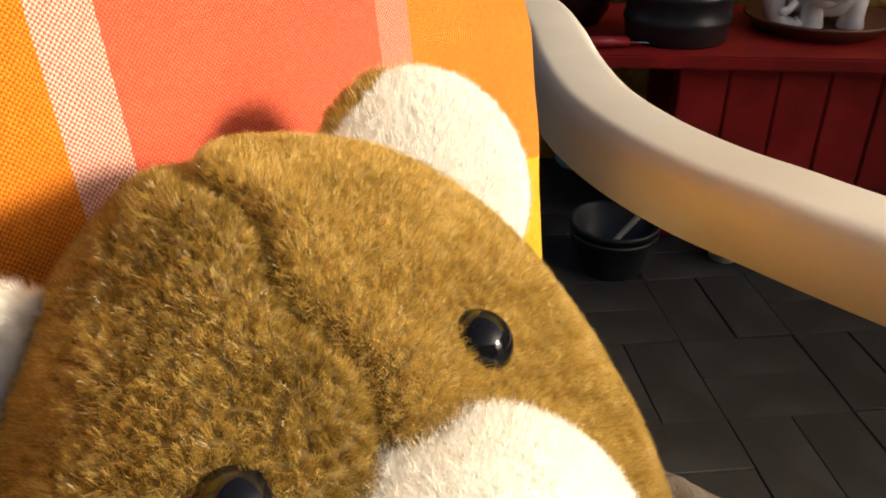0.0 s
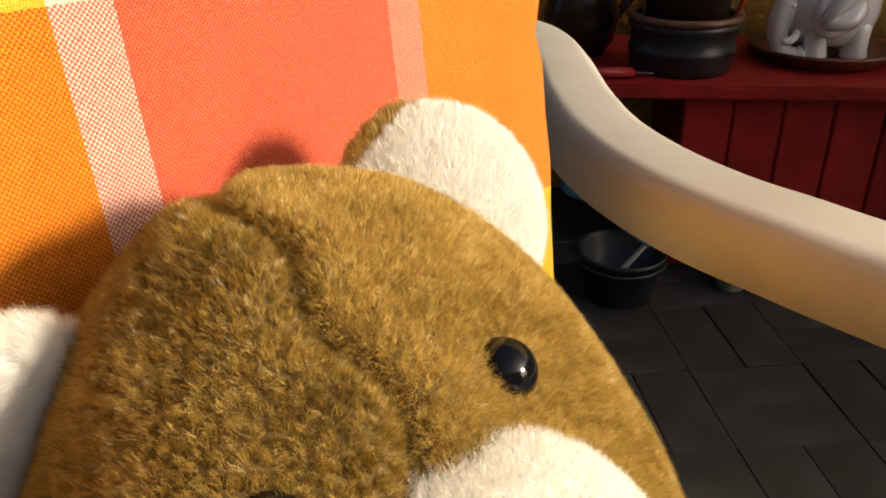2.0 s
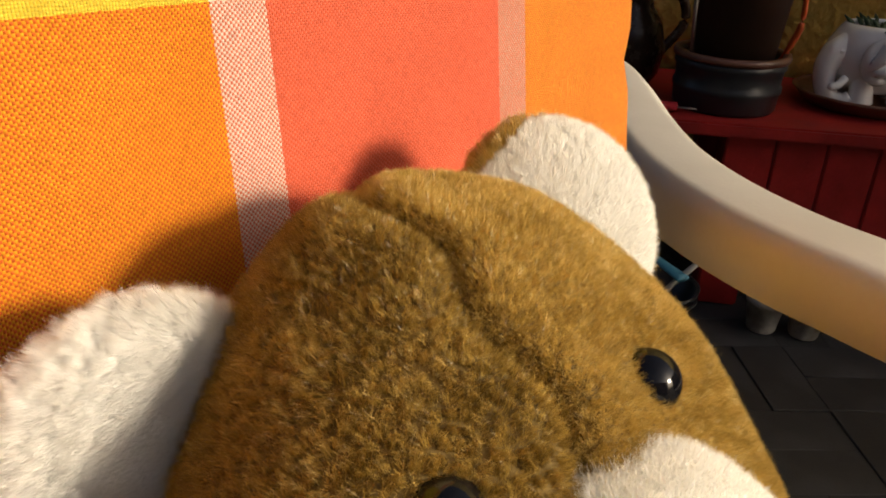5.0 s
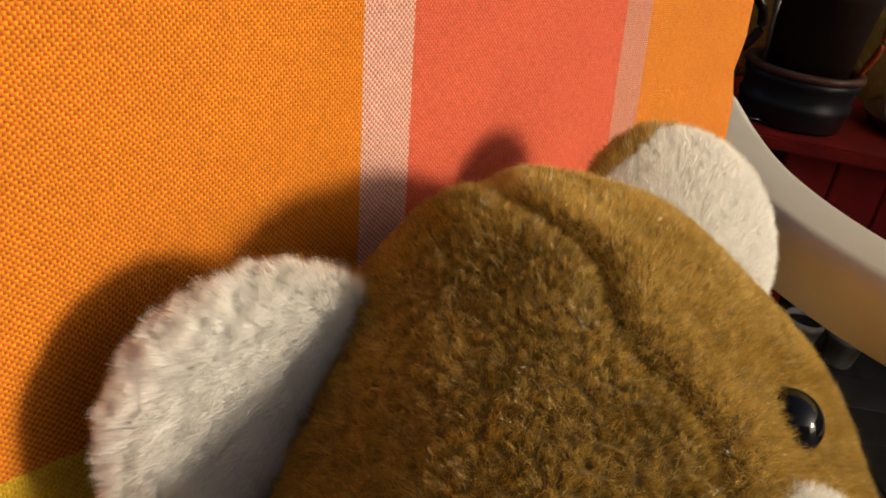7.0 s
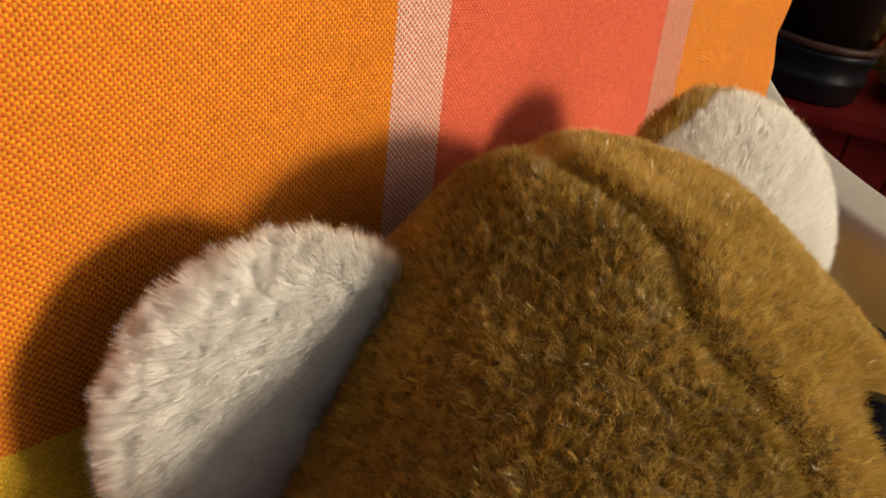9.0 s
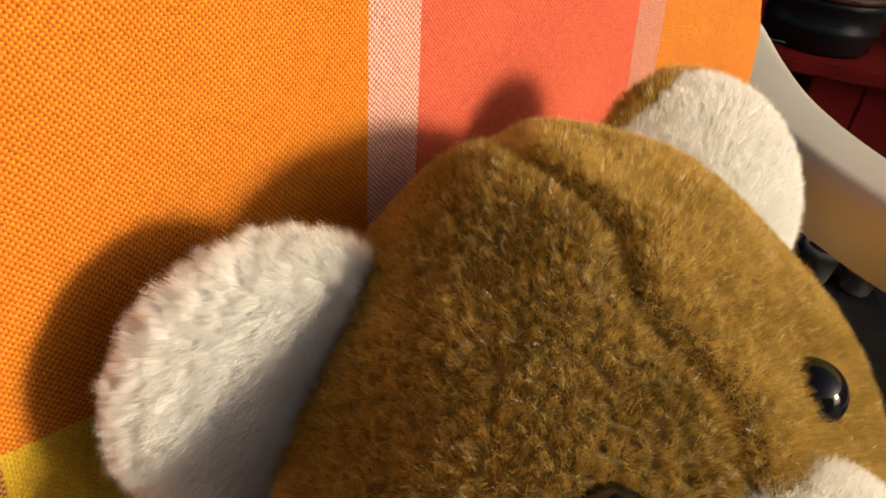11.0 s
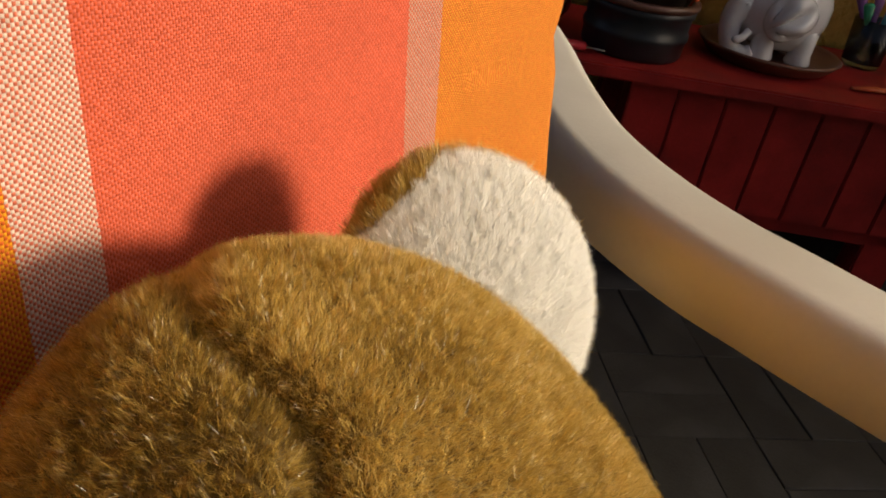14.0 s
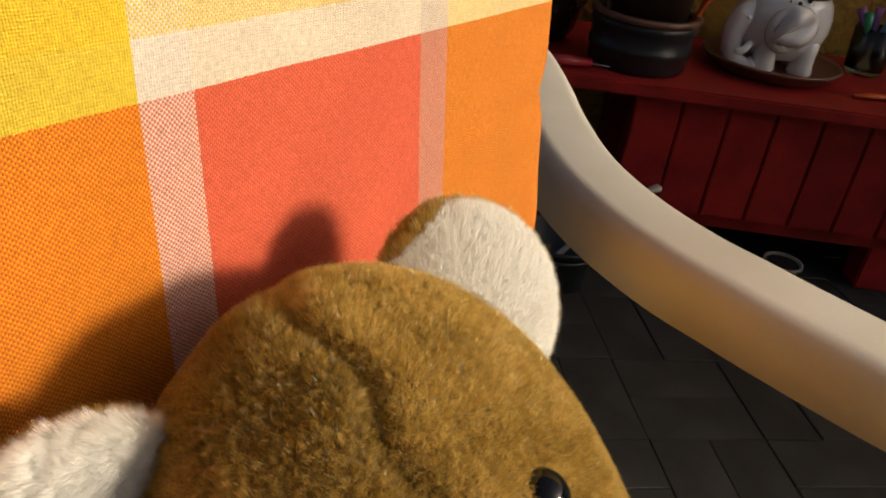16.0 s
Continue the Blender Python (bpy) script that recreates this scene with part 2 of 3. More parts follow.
def box(lo, hi, turn=0.0, pivot=(0, 0), bevel=0.003):
    bm = bmesh.new()
    lo, hi = Vector(lo), Vector(hi)
    m = Matrix.Translation((pivot[0], pivot[1], 0)) @ Matrix.Rotation(radians(turn), 4, "Z") @ Matrix.Translation((lo + hi) / 2) @ Matrix.Diagonal((*(hi - lo), 1))
    bmesh.ops.create_cube(bm, size=1, matrix=m)
    if bevel:
        bmesh.ops.bevel(bm, geom=bm.edges[:], offset=bevel, segments=2, affect="EDGES")
    return bm


def lathe(profile, at, steps=48, tilt=None):
    """Turns (radius, height) pairs round the upright at a place."""
    bm = bmesh.new()
    rings = []
    for r, z in profile:
        if r < 1e-5:
            rings.append([bm.verts.new((0, 0, z))])
        else:
            rings.append([bm.verts.new((r * math.cos(2 * math.pi * k / steps), r * math.sin(2 * math.pi * k / steps), z)) for k in range(steps)])
    for a, b in zip(rings, rings[1:]):
        for k in range(steps):
            j = (k + 1) % steps
            if len(a) == 1 and len(b) == 1:
                continue
            if len(a) == 1:
                bm.faces.new((a[0], b[j], b[k]))
            elif len(b) == 1:
                bm.faces.new((a[k], a[j], b[0]))
            else:
                bm.faces.new((a[k], a[j], b[j], b[k]))
    bmesh.ops.recalc_face_normals(bm, faces=bm.faces[:])
    m = Matrix.Translation(at)
    if tilt:
        m = m @ tilt
    bm.transform(m)
    return bm


def tube(points, radii, sides=10, flat=1.0):
    """A rounded rod along points, with a radius at each; flat squeezes it upright."""
    bm = bmesh.new()
    pts = [Vector(p) for p in points]
    if isinstance(radii, (int, float)):
        radii = [radii] * len(pts)
    rings = []
    for i, p in enumerate(pts):
        d = (pts[min(i + 1, len(pts) - 1)] - pts[max(i - 1, 0)]).normalized()
        s = d.cross(Vector((0, 0, 1)))
        s = s.normalized() if s.length > 1e-4 else Vector((1, 0, 0))
        w = s.cross(d)
        rings.append([bm.verts.new(p + radii[i] * (math.cos(2 * math.pi * k / sides) * s + flat * math.sin(2 * math.pi * k / sides) * w)) for k in range(sides)])
    for a, b in zip(rings, rings[1:]):
        for k in range(sides):
            j = (k + 1) % sides
            bm.faces.new((a[k], a[j], b[j], b[k]))
    bm.faces.new(rings[0][::-1])
    bm.faces.new(rings[-1])
    bmesh.ops.recalc_face_normals(bm, faces=bm.faces[:])
    return bm


def smooth_path(pts, n):
    """Catmull-Rom through points, n steps a span."""
    p = [Vector(q) for q in pts]
    p = [2 * p[0] - p[1]] + p + [2 * p[-1] - p[-2]]
    out = []
    for i in range(1, len(p) - 2):
        a, b, c, d = p[i - 1:i + 3]
        for k in range(n):
            t = k / n
            out.append(0.5 * (2 * b + (c - a) * t + (2 * a - 5 * b + 4 * c - d) * t * t + (3 * b - 3 * c + d - a) * t ** 3))
    out.append(p[-2])
    return out


def join(into, *others):
    for o in others:
        me = bpy.data.meshes.new("joined")
        o.to_mesh(me)
        o.free()
        into.from_mesh(me)
        bpy.data.meshes.remove(me)
    return into


# ---- setting ----
BENCH_TURN = -16.5           # the bench and the wall behind it, degrees
BENCH_AT = (0.736, 1.343)


def on_bench(a, b, z):
    """World place from metres along the bench, metres behind its front, and height."""
    t = radians(BENCH_TURN)
    return Vector((BENCH_AT[0] + a * math.cos(t) - b * math.sin(t), BENCH_AT[1] + a * math.sin(t) + b * math.cos(t), z))


bm = bmesh.new()
bmesh.ops.create_grid(bm, x_segments=2, y_segments=2, size=60)
bm.transform(Matrix.Translation((0, 0, -0.012)))
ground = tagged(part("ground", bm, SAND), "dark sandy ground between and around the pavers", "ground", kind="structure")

wall_back = tagged(part("wall_back", box((-2.6, 0.42, 0), (3.4, 0.62, 2.7), BENCH_TURN, BENCH_AT, 0.01), STUCCO), "rough ochre yellow stucco wall behind the red bench", "wall", kind="structure")
# an unseen wall, added to keep the sun off the bench and the paving
side = Vector((0.54, 0.84, 0))
away = Vector((0.84, -0.54, 0))
p0 = side * 0.90 + away * 4.2
shade_wall = tagged(part("shade_wall", box((0, 0, 0), (4.2, 0.25, 2.3), math.degrees(math.atan2(side.y, side.x)), (p0.x, p0.y), 0.01), PALE_PLASTER), "unseen pale plastered wall added to shade the bench", "wall", kind="structure")
# added unseen dark wall behind and to one side of the chair, blocks skylight
sky_block_side = tagged(part("sky_block_side", box((0, 0, 0), (5.5, 0.25, 2.6), 118, (-0.55, -3.1), 0.01), DARK_BLOCK), "unseen dark brown wall added to block side skylight", "wall", kind="structure")
# another unseen dark wall, added to cut horizon light on the bench front
sky_block_front = tagged(part("sky_block_front", box((-3.2, -3.3, 0), (3.4, -3.05, 2.6), 0, (0, 0), 0.01), DARK_BLOCK), "unseen dark brown wall added to block low skylight", "wall", kind="structure")

# ---- red bench ----
def red_bench():
    e = thing("red_bench", "low dark-red painted wooden bench of upright boards standing on the paving", "bench", on_bench(0.2, 0.2, 0))
    part("top_board", box((-0.62, -0.035, 0.378), (1.5, 0.40, 0.404), BENCH_TURN, BENCH_AT, 0.004), RED_PAINT, e, "", False)
    for k in range(12):
        x = k * 0.0925
        part("plank", box((x + 0.0012, 0, 0.134), (x + 0.0913, 0.02, 0.374), BENCH_TURN, BENCH_AT, 0.003), RED_PAINT, e, "", False)
    for x in (0.035, 0.60, 1.2):
        part("leg", box((x - 0.03, 0.022, 0), (x + 0.055, 0.09, 0.376), BENCH_TURN, BENCH_AT, 0.004), RED_PAINT, e, "", False)
        part("leg", box((x - 0.03, 0.30, 0), (x + 0.055, 0.37, 0.376), BENCH_TURN, BENCH_AT, 0.004), RED_PAINT, e, "", False)
    part("rail", box((-0.04, 0.022, 0.10), (1.2, 0.045, 0.132), BENCH_TURN, BENCH_AT, 0.003), RED_PAINT, e, "", False)
    return e


red_bench()


# ---- white plastic chair ----
CU, CV, CN = Vector((0.7169, 0.6968, -0.0221)), Vector((0.0701, -0.1036, -0.9921)), Vector((-0.6937, 0.7097, -0.1231))
CA = Vector((-0.0237, 0.1416, 0.7867))
FORWARD = Vector((0.72, -0.69, 0)).normalized()
ACROSS = Vector((0.69, 0.72, 0)).normalized()


def cushion_point(u, v, n=0.0):
    return CA + CU * u + CV * v + CN * n


def arm_band(points, width, drop, wall=0.006):
    """A monobloc armrest: a broad rounded top with a skirt on each side, hollow below."""
    prof = []
    h = width / 2
    r = 0.009
    for a in range(0, 91, 15):
        prof.append((-h + r - r * math.cos(radians(a)), -r + r * math.sin(radians(a))))
    for a in range(90, -1, -15):
        prof.append((h - r + r * math.cos(radians(a)), -r + r * math.sin(radians(a))))
    prof = [(-h - 0.002, -drop)] + prof + [(h + 0.002, -drop), (h + 0.002 - wall, -drop), (h - wall, -wall), (-h + wall, -wall), (-h - 0.002 + wall, -drop)]
    bm = bmesh.new()
    rings = []
    for i, p in enumerate(points):
        d = points[min(i + 1, len(points) - 1)] - points[max(i - 1, 0)]
        d.z = 0
        d.normalize()
        s = Vector((-d.y, d.x, 0))
        rings.append([bm.verts.new(p + s * a + Vector((0, 0, b))) for a, b in prof])
    n = len(prof)
    for a, b in zip(rings, rings[1:]):
        for k in range(n):
            bm.faces.new((a[k], a[(k + 1) % n], b[(k + 1) % n], b[k]))
    bm.faces.new(rings[0][::-1])
    bm.faces.new(rings[-1])
    bmesh.ops.recalc_face_normals(bm, faces=bm.faces[:])
    return bm


def plastic_chair():
    base = cushion_point(0, 0.35, 0.03)
    e = thing("garden_chair", "white moulded plastic garden chair with curved armrests", "chair", (base.x, base.y, 0))
    path = [p + Vector((-0.002, -0.0005, 0.0035)) for p in smooth_path(ARM, 8)]
    part("armrest", arm_band(path, 0.040, 0.026), WHITE_PLASTIC, e)
    mirror = []
    mid = cushion_point(-0.04, 0.1, 0.06)
    for p in path:
        d = (p - mid).dot(ACROSS)
        mirror.append(p - ACROSS * (2 * d))
    part("armrest", arm_band(mirror[::-1], 0.034, 0.030), WHITE_PLASTIC, e)
    # back shell with its slots hidden by the cushion
    bm = bmesh.new()
    rows_ = []
    for j in range(13):
        v = -0.02 + j * 0.36 / 12
        rows_.append([bm.verts.new(cushion_point(-0.235 + i * 0.39 / 12, v, 0.052 - 0.02 * ((i - 6) / 6) ** 2)) for i in range(13)])
    for a, b in zip(rows_, rows_[1:]):
        for i in range(12):
            bm.faces.new((a[i], a[i + 1], b[i + 1], b[i]))
    bmesh.ops.solidify(bm, geom=bm.faces[:], thickness=-0.006)
    part("back_shell", bm, WHITE_PLASTIC, e)
    seat_mid = cushion_point(-0.04, 0.36, 0.0)
    bm = bmesh.new()
    rows_ = []
    for j in range(13):
        f = -0.06 + j * 0.44 / 12
        rows_.append([bm.verts.new(Vector((seat_mid.x, seat_mid.y, 0)) + FORWARD * f + ACROSS * (-0.23 + i * 0.46 / 12) + Vector((0, 0, 0.43 + 0.015 * ((i - 6) / 6) ** 2 - 0.02 * max(0, (j - 10) / 2)))) for i in range(13)])
    for a, b in zip(rows_, rows_[1:]):
        for i in range(12):
            bm.faces.new((a[i], a[i + 1], b[i + 1], b[i]))
    bmesh.ops.solidify(bm, geom=bm.faces[:], thickness=0.006)
    part("seat", bm, WHITE_PLASTIC, e)
    front = seat_mid + FORWARD * 0.34
    back = seat_mid - FORWARD * 0.10
    for c, s in ((front, 0.25), (front, -0.25), (back, 0.24), (back, -0.24)):
        top = Vector((c.x, c.y, 0)) + ACROSS * s
        h = 0.64 if c is front else 0.62
        part("leg", tube([top + Vector((0, 0, h)), top + Vector((0, 0, 0.42)), top + ACROSS * (0.03 if s > 0 else -0.03) + Vector((0, 0, 0.0))], [0.02, 0.026, 0.018], 12), WHITE_PLASTIC, e)
    return e


ARM = [(0.150, 0.600, 0.690), (0.178, 0.560, 0.690), (0.184, 0.520, 0.690), (0.176, 0.460, 0.690), (0.164, 0.400, 0.690), (0.157, 0.350, 0.690), (0.157, 0.315, 0.690), (0.162, 0.282, 0.690), (0.172, 0.251, 0.690), (0.184, 0.228, 0.690), (0.197, 0.207, 0.689), (0.222, 0.172, 0.687), (0.26, 0.13, 0.684), (0.31, 0.08, 0.678), (0.37, 0.02, 0.66)]
plastic_chair()


# ---- plaid back cushion ----
def plaid_cushion():
    me = bpy.data.meshes.new("back_cushion")
    u0, u1, v0, v1, depth, r = -0.25, 0.1685, -0.16, 0.36, 0.045, 0.010
    # outline of the section: front face, rounded edge, back face
    def ring(n, lo, hi):
        return [lo + (hi - lo) * k / n for k in range(n + 1)]
    us, vs = ring(84, u0, u1), ring(104, v0, v1)
    bm = bmesh.new()
    lay = bm.loops.layers.uv.new("UVMap")
    def edge(d):
        return 0 if d > r else r - math.sqrt(max(0, r * r - (r - d) ** 2))
    def height(u, v):
        e = edge(u - u0) + edge(u1 - u) + edge(v - v0) + edge(v1 - v)
        w = 0.0007 * noise.noise(Vector((u * 14, v * 10, 3))) + 0.0004 * noise.noise(Vector((u * 40, v * 30, 9)))
        near = max(0, 1 - (u1 - u) / 0.05)
        w += near * (0.0016 * math.exp(-((v - 0.030 - 0.25 * (u1 - u)) / 0.006) ** 2) - 0.001 * math.exp(-((v - 0.075) / 0.012) ** 2))
        return min(e, depth / 2) + w
    def pull(u, v):
        k = max(0, 1 - (u1 - u) / 0.02)
        return u - k * (0.0022 * math.exp(-((v - 0.028) / 0.006) ** 2) + 0.0008 * noise.noise(Vector((5, v * 30, 1))))
    def sag(u, v):
        return 0.25 * max(0, u - 0.10) if v > 0.03 else 0.0
    front, back = {}, {}
    for i, u in enumerate(us):
        for j, v in enumerate(vs):
            uu = pull(u, v)
            front[i, j] = bm.verts.new(cushion_point(uu, v, height(u, v)))
            if i in (0, len(us) - 1) or j in (0, len(vs) - 1):
                back[i, j] = bm.verts.new(cushion_point(uu, v, depth))
    def face(vv, uv):
        f = bm.faces.new(vv)
        f.smooth = True
        for l, w in zip(f.loops, uv):
            l[lay].uv = w
    for i in range(len(us) - 1):
        for j in range(len(vs) - 1):
            k = ((i, j), (i, j + 1), (i + 1, j + 1), (i + 1, j))
            face([front[a] for a in k], [(us[a], vs[b] - sag(us[a], vs[b])) for a, b in k])
    def side_strip(a, b, off):
        face([front[b], front[a], back[a], back[b]], [(us[b[0]], vs[b[1]]), (us[a[0]], vs[a[1]]), (us[a[0]] + off[0], vs[a[1]] + off[1]), (us[b[0]] + off[0], vs[b[1]] + off[1])])
    m, n = len(us) - 1, len(vs) - 1
    for j in range(n):
        side_strip((0, j + 1), (0, j), (-0.03, 0))
        side_strip((m, j), (m, j + 1), (0.03, 0))
    for i in range(m):
        side_strip((i, 0), (i + 1, 0), (0, -0.03))
        side_strip((i + 1, n), (i, n), (0, 0.03))
    rim = [back[0, j] for j in range(n)] + [back[i, n] for i in range(m)] + [back[m, j] for j in range(n, 0, -1)] + [back[i, 0] for i in range(m, 0, -1)]
    bm.faces.new(rim)
    bmesh.ops.recalc_face_normals(bm, faces=bm.faces[:])
    ob = part("back_cushion", bm, PLAID)
    return tagged(ob, "orange, coral, white and yellow plaid woven cushion leaning in the chair", "cushion")


plaid_cushion()


# ---- teddy bear ----
HC = Vector((0.0219, 0.0899, 0.7052))
HR = Vector((0.0701, 0.0574, 0.0431))
HX, HY, HZ = Vector((0.1125, -0.7685, -0.6299)), Vector((0.7120, 0.5045, -0.4884)), Vector((0.6931, -0.3935, 0.6039))
HEAD = Matrix((HX, HY, HZ)).transposed()
CREST, BROW, BRIDGE = Vector((0.0, 0.1185, 0.7622)), Vector((0.0094, 0.0941, 0.7628)), Vector((0.0205, 0.0725, 0.7530))
SEAM = (CREST - BROW).cross(BRIDGE - BROW).normalized()


EAR_FOLD = Vector((-0.0215, 0.0850, 0.7480))       # the head draws in beside the ear


def head_point(d):
    """The head's surface below the pile, in a unit direction of the ellipsoid's own axes; a seam runs over the brow."""
    p = HEAD @ Vector((d.x * HR.x, d.y * HR.y, d.z * HR.z))
    n = (HEAD @ Vector((d.x / HR.x, d.y / HR.y, d.z / HR.z))).normalized()
    w = (HC + p - BROW).dot(SEAM) + 0.0016 * math.sin(p.dot(HX) * 260)
    front = max(0.0, min(1.0, (max(p.normalized().dot((q - HC).normalized()) for q in (BROW, BRIDGE)) - 0.80) * 7))
    off = -0.0024 * math.exp(-(w / 0.0016) ** 2) * front
    off += 0.0012 * math.exp(-((w + 0.0055) / 0.004) ** 2) * front
    off += 0.0009 * math.exp(-((w - 0.006) / 0.005) ** 2) * front
    off -= 0.0030 * math.exp(-(HC + p - EAR_FOLD).length_squared / 0.018 ** 2)
    off += 0.0012 * noise.noise(p * 55)
    return HC + p + n * off, n


def sphere_mesh(fn, lon, lat):
    """A closed surface from fn(direction) -> point, normal."""
    bm = bmesh.new()
    rows_ = []
    for j in range(1, lat):
        a = math.pi * j / lat
        rows_.append([bm.verts.new(fn(Vector((math.sin(a) * math.cos(2 * math.pi * i / lon), math.sin(a) * math.sin(2 * math.pi * i / lon), math.cos(a))))[0]) for i in range(lon)])
    top, low = bm.verts.new(fn(Vector((0, 0, 1)))[0]), bm.verts.new(fn(Vector((0, 0, -1)))[0])
    for i in range(lon):
        j = (i + 1) % lon
        bm.faces.new((top, rows_[0][i], rows_[0][j]))
        bm.faces.new((low, rows_[-1][j], rows_[-1][i]))
        for a, b in zip(rows_, rows_[1:]):
            bm.faces.new((a[i], b[i], b[j], a[j]))
    bmesh.ops.recalc_face_normals(bm, faces=bm.faces[:])
    return bm


def strands(bm, count, length, width, keep=None, comb=(0, 0, 0), lean=0.5, clump=0.003, pull=0.75, curl=0.5, seed=1, tone=(0.5, 0.2), fuzz=0.4):
    """Pile over a skin: many thin tapered strands, drawn together in tufts. Returns coordinates, faces and tones."""
    rng = np.random.default_rng(seed)
    bm.normal_update()
    tri = bm.calc_loop_triangles()
    co = np.array([[l.vert.co[:] for l in t] for t in tri])
    no = np.array([[l.vert.normal[:] for l in t] for t in tri])
    area = np.linalg.norm(np.cross(co[:, 1] - co[:, 0], co[:, 2] - co[:, 0]), axis=1)
    if keep is not None:
        area = area * keep(co.mean(1), no.mean(1))
    pick = rng.choice(len(co), count, p=area / area.sum())
    w = rng.random((count, 2))
    flip = w.sum(1) > 1
    w[flip] = 1 - w[flip]
    b = np.stack([1 - w.sum(1), w[:, 0], w[:, 1]], 1)[:, :, None]
    root = (co[pick] * b).sum(1)
    n = (no[pick] * b).sum(1)
    n /= np.linalg.norm(n, axis=1)[:, None]
    # tuft centres: random seeds in small cells
    cell = np.floor(root / clump).astype(np.int64)
    best, centre, key = np.full(count, 9.0), root.copy(), np.zeros(count)
    for dx in (-1, 0, 1):
        for dy in (-1, 0, 1):
            for dz in (-1, 0, 1):
                c = cell + (dx, dy, dz)
                h = (c[:, 0] * 73856093 ^ c[:, 1] * 19349663 ^ c[:, 2] * 83492791) & 0xFFFFF
                r = np.stack([np.modf(np.sin(h * k + seed) * 43758.5)[0] % 1 for k in (0.0127, 0.0311, 0.0573)], 1)
                q = (c + r) * clump
                d = np.linalg.norm(q - root, axis=1)
                m = d < best
                best[m], centre[m], key[m] = d[m], q[m], r[m, 0]
    lean_dir = np.stack([np.sin(key * 91.7), np.sin(key * 57.3 + 2), np.sin(key * 33.1 + 4)], 1)
    comb = np.array(comb, float)[None, :] if not callable(comb) else comb(root, n)
    d = n + lean * lean_dir * curl + comb + rng.normal(0, fuzz, (count, 3))
    d /= np.linalg.norm(d, axis=1)[:, None]
    L = length * (0.72 + 0.28 * np.sin(key * 40) ** 2) * rng.uniform(0.75, 1.1, count)
    toward = centre - root
    toward -= n * (toward * n).sum(1)[:, None]
    tip = root + d * L[:, None] * 0.98 + n * (L * 0.05)[:, None] + toward * pull + rng.normal(0, 0.0003, (count, 3))
    s = np.cross(d, n + rng.normal(0, 0.35, (count, 3)))
    s /= np.linalg.norm(s, axis=1)[:, None] + 1e-9
    s *= width / 2 * rng.uniform(0.7, 1.3, count)[:, None]
    verts = np.stack([root - s - n * 0.0003, root + s - n * 0.0003, tip], 1).reshape(-1, 3)
    tones = np.clip(rng.normal(tone[0], tone[1], count) + 0.25 * (key - 0.5), 0, 1)
    return verts, np.repeat(tones, 3)


def furry(name, bm, piles, skin, parent, label=""):
    """One mesh: the skin, and on it the piles, each (verts, tones, material)."""
    mats = [skin]
    me = bpy.data.meshes.new(name)
    bm.verts.index_update()
    sv = np.array([v.co[:] for v in bm.verts])
    sf = [[v.index for v in f.verts] for f in bm.faces]
    loops = [np.concatenate([np.array(f) for f in sf])]
    sizes = [np.array([len(f) for f in sf])]
    mat = [np.zeros(len(sf), np.int32)]
    vs, tn = [sv], [np.full(len(sv), 0.4)]
    base = len(sv)
    for v, t, m in piles:
        if m not in mats:
            mats.append(m)
        k = len(v) // 3
        loops.append(base + np.arange(3 * k))
        sizes.append(np.full(k, 3))
        mat.append(np.full(k, mats.index(m), np.int32))
        vs.append(v)
        tn.append(t)
        base += len(v)
    bm.free()
    vs, loops, sizes, mat, tn = (np.concatenate(a) for a in (vs, loops, sizes, mat, tn))
    me.vertices.add(len(vs))
    me.vertices.foreach_set("co", vs.astype(np.float32).ravel())
    me.loops.add(len(loops))
    me.loops.foreach_set("vertex_index", loops.astype(np.int32))
    me.polygons.add(len(sizes))
    me.polygons.foreach_set("loop_start", np.concatenate([[0], np.cumsum(sizes)[:-1]]).astype(np.int32))
    me.polygons.foreach_set("material_index", mat)
    me.polygons.foreach_set("use_smooth", np.ones(len(sizes), bool))
    at = me.attributes.new("tone", "FLOAT", "POINT")
    at.data.foreach_set("value", tn.astype(np.float32))
    for m in mats:
        me.materials.append(m)
    me.update(calc_edges=True)
    ob = new(name, me)
    ob.parent = parent
    ob.matrix_parent_inverse = Matrix.Translation(parent.location).inverted()
    if label:
        ob["label"] = label
    return ob


def ellipsoid(c, axes, radii, lump=0.0006):
    c = Vector(c)
    m = Matrix([Vector(a).normalized() for a in axes]).transposed()
    def fn(d):
        p = m @ Vector((d.x * radii[0], d.y * radii[1], d.z * radii[2]))
        return c + p * (1 + lump / max(radii) * noise.noise((c + p) * 70) * 2), p
    return fn


def ear_shell(centre, axes, radii, dish):
    """A round plush ear: a thick disc, a little hollow on its pale side, which faces along the third axis."""
    c = Vector(centre)
    ax, up, nrm = (Vector(v).normalized() for v in axes)
    def fn(d):
        z = d.z * radii[2]
        if d.z > 0:
            z -= dish * radii[2] * max(0, 1 - (math.hypot(d.x, d.y) / 0.8) ** 2)
        return c + ax * (d.x * radii[0]) + up * (d.y * radii[1]) + nrm * z, nrm
    return fn, nrm


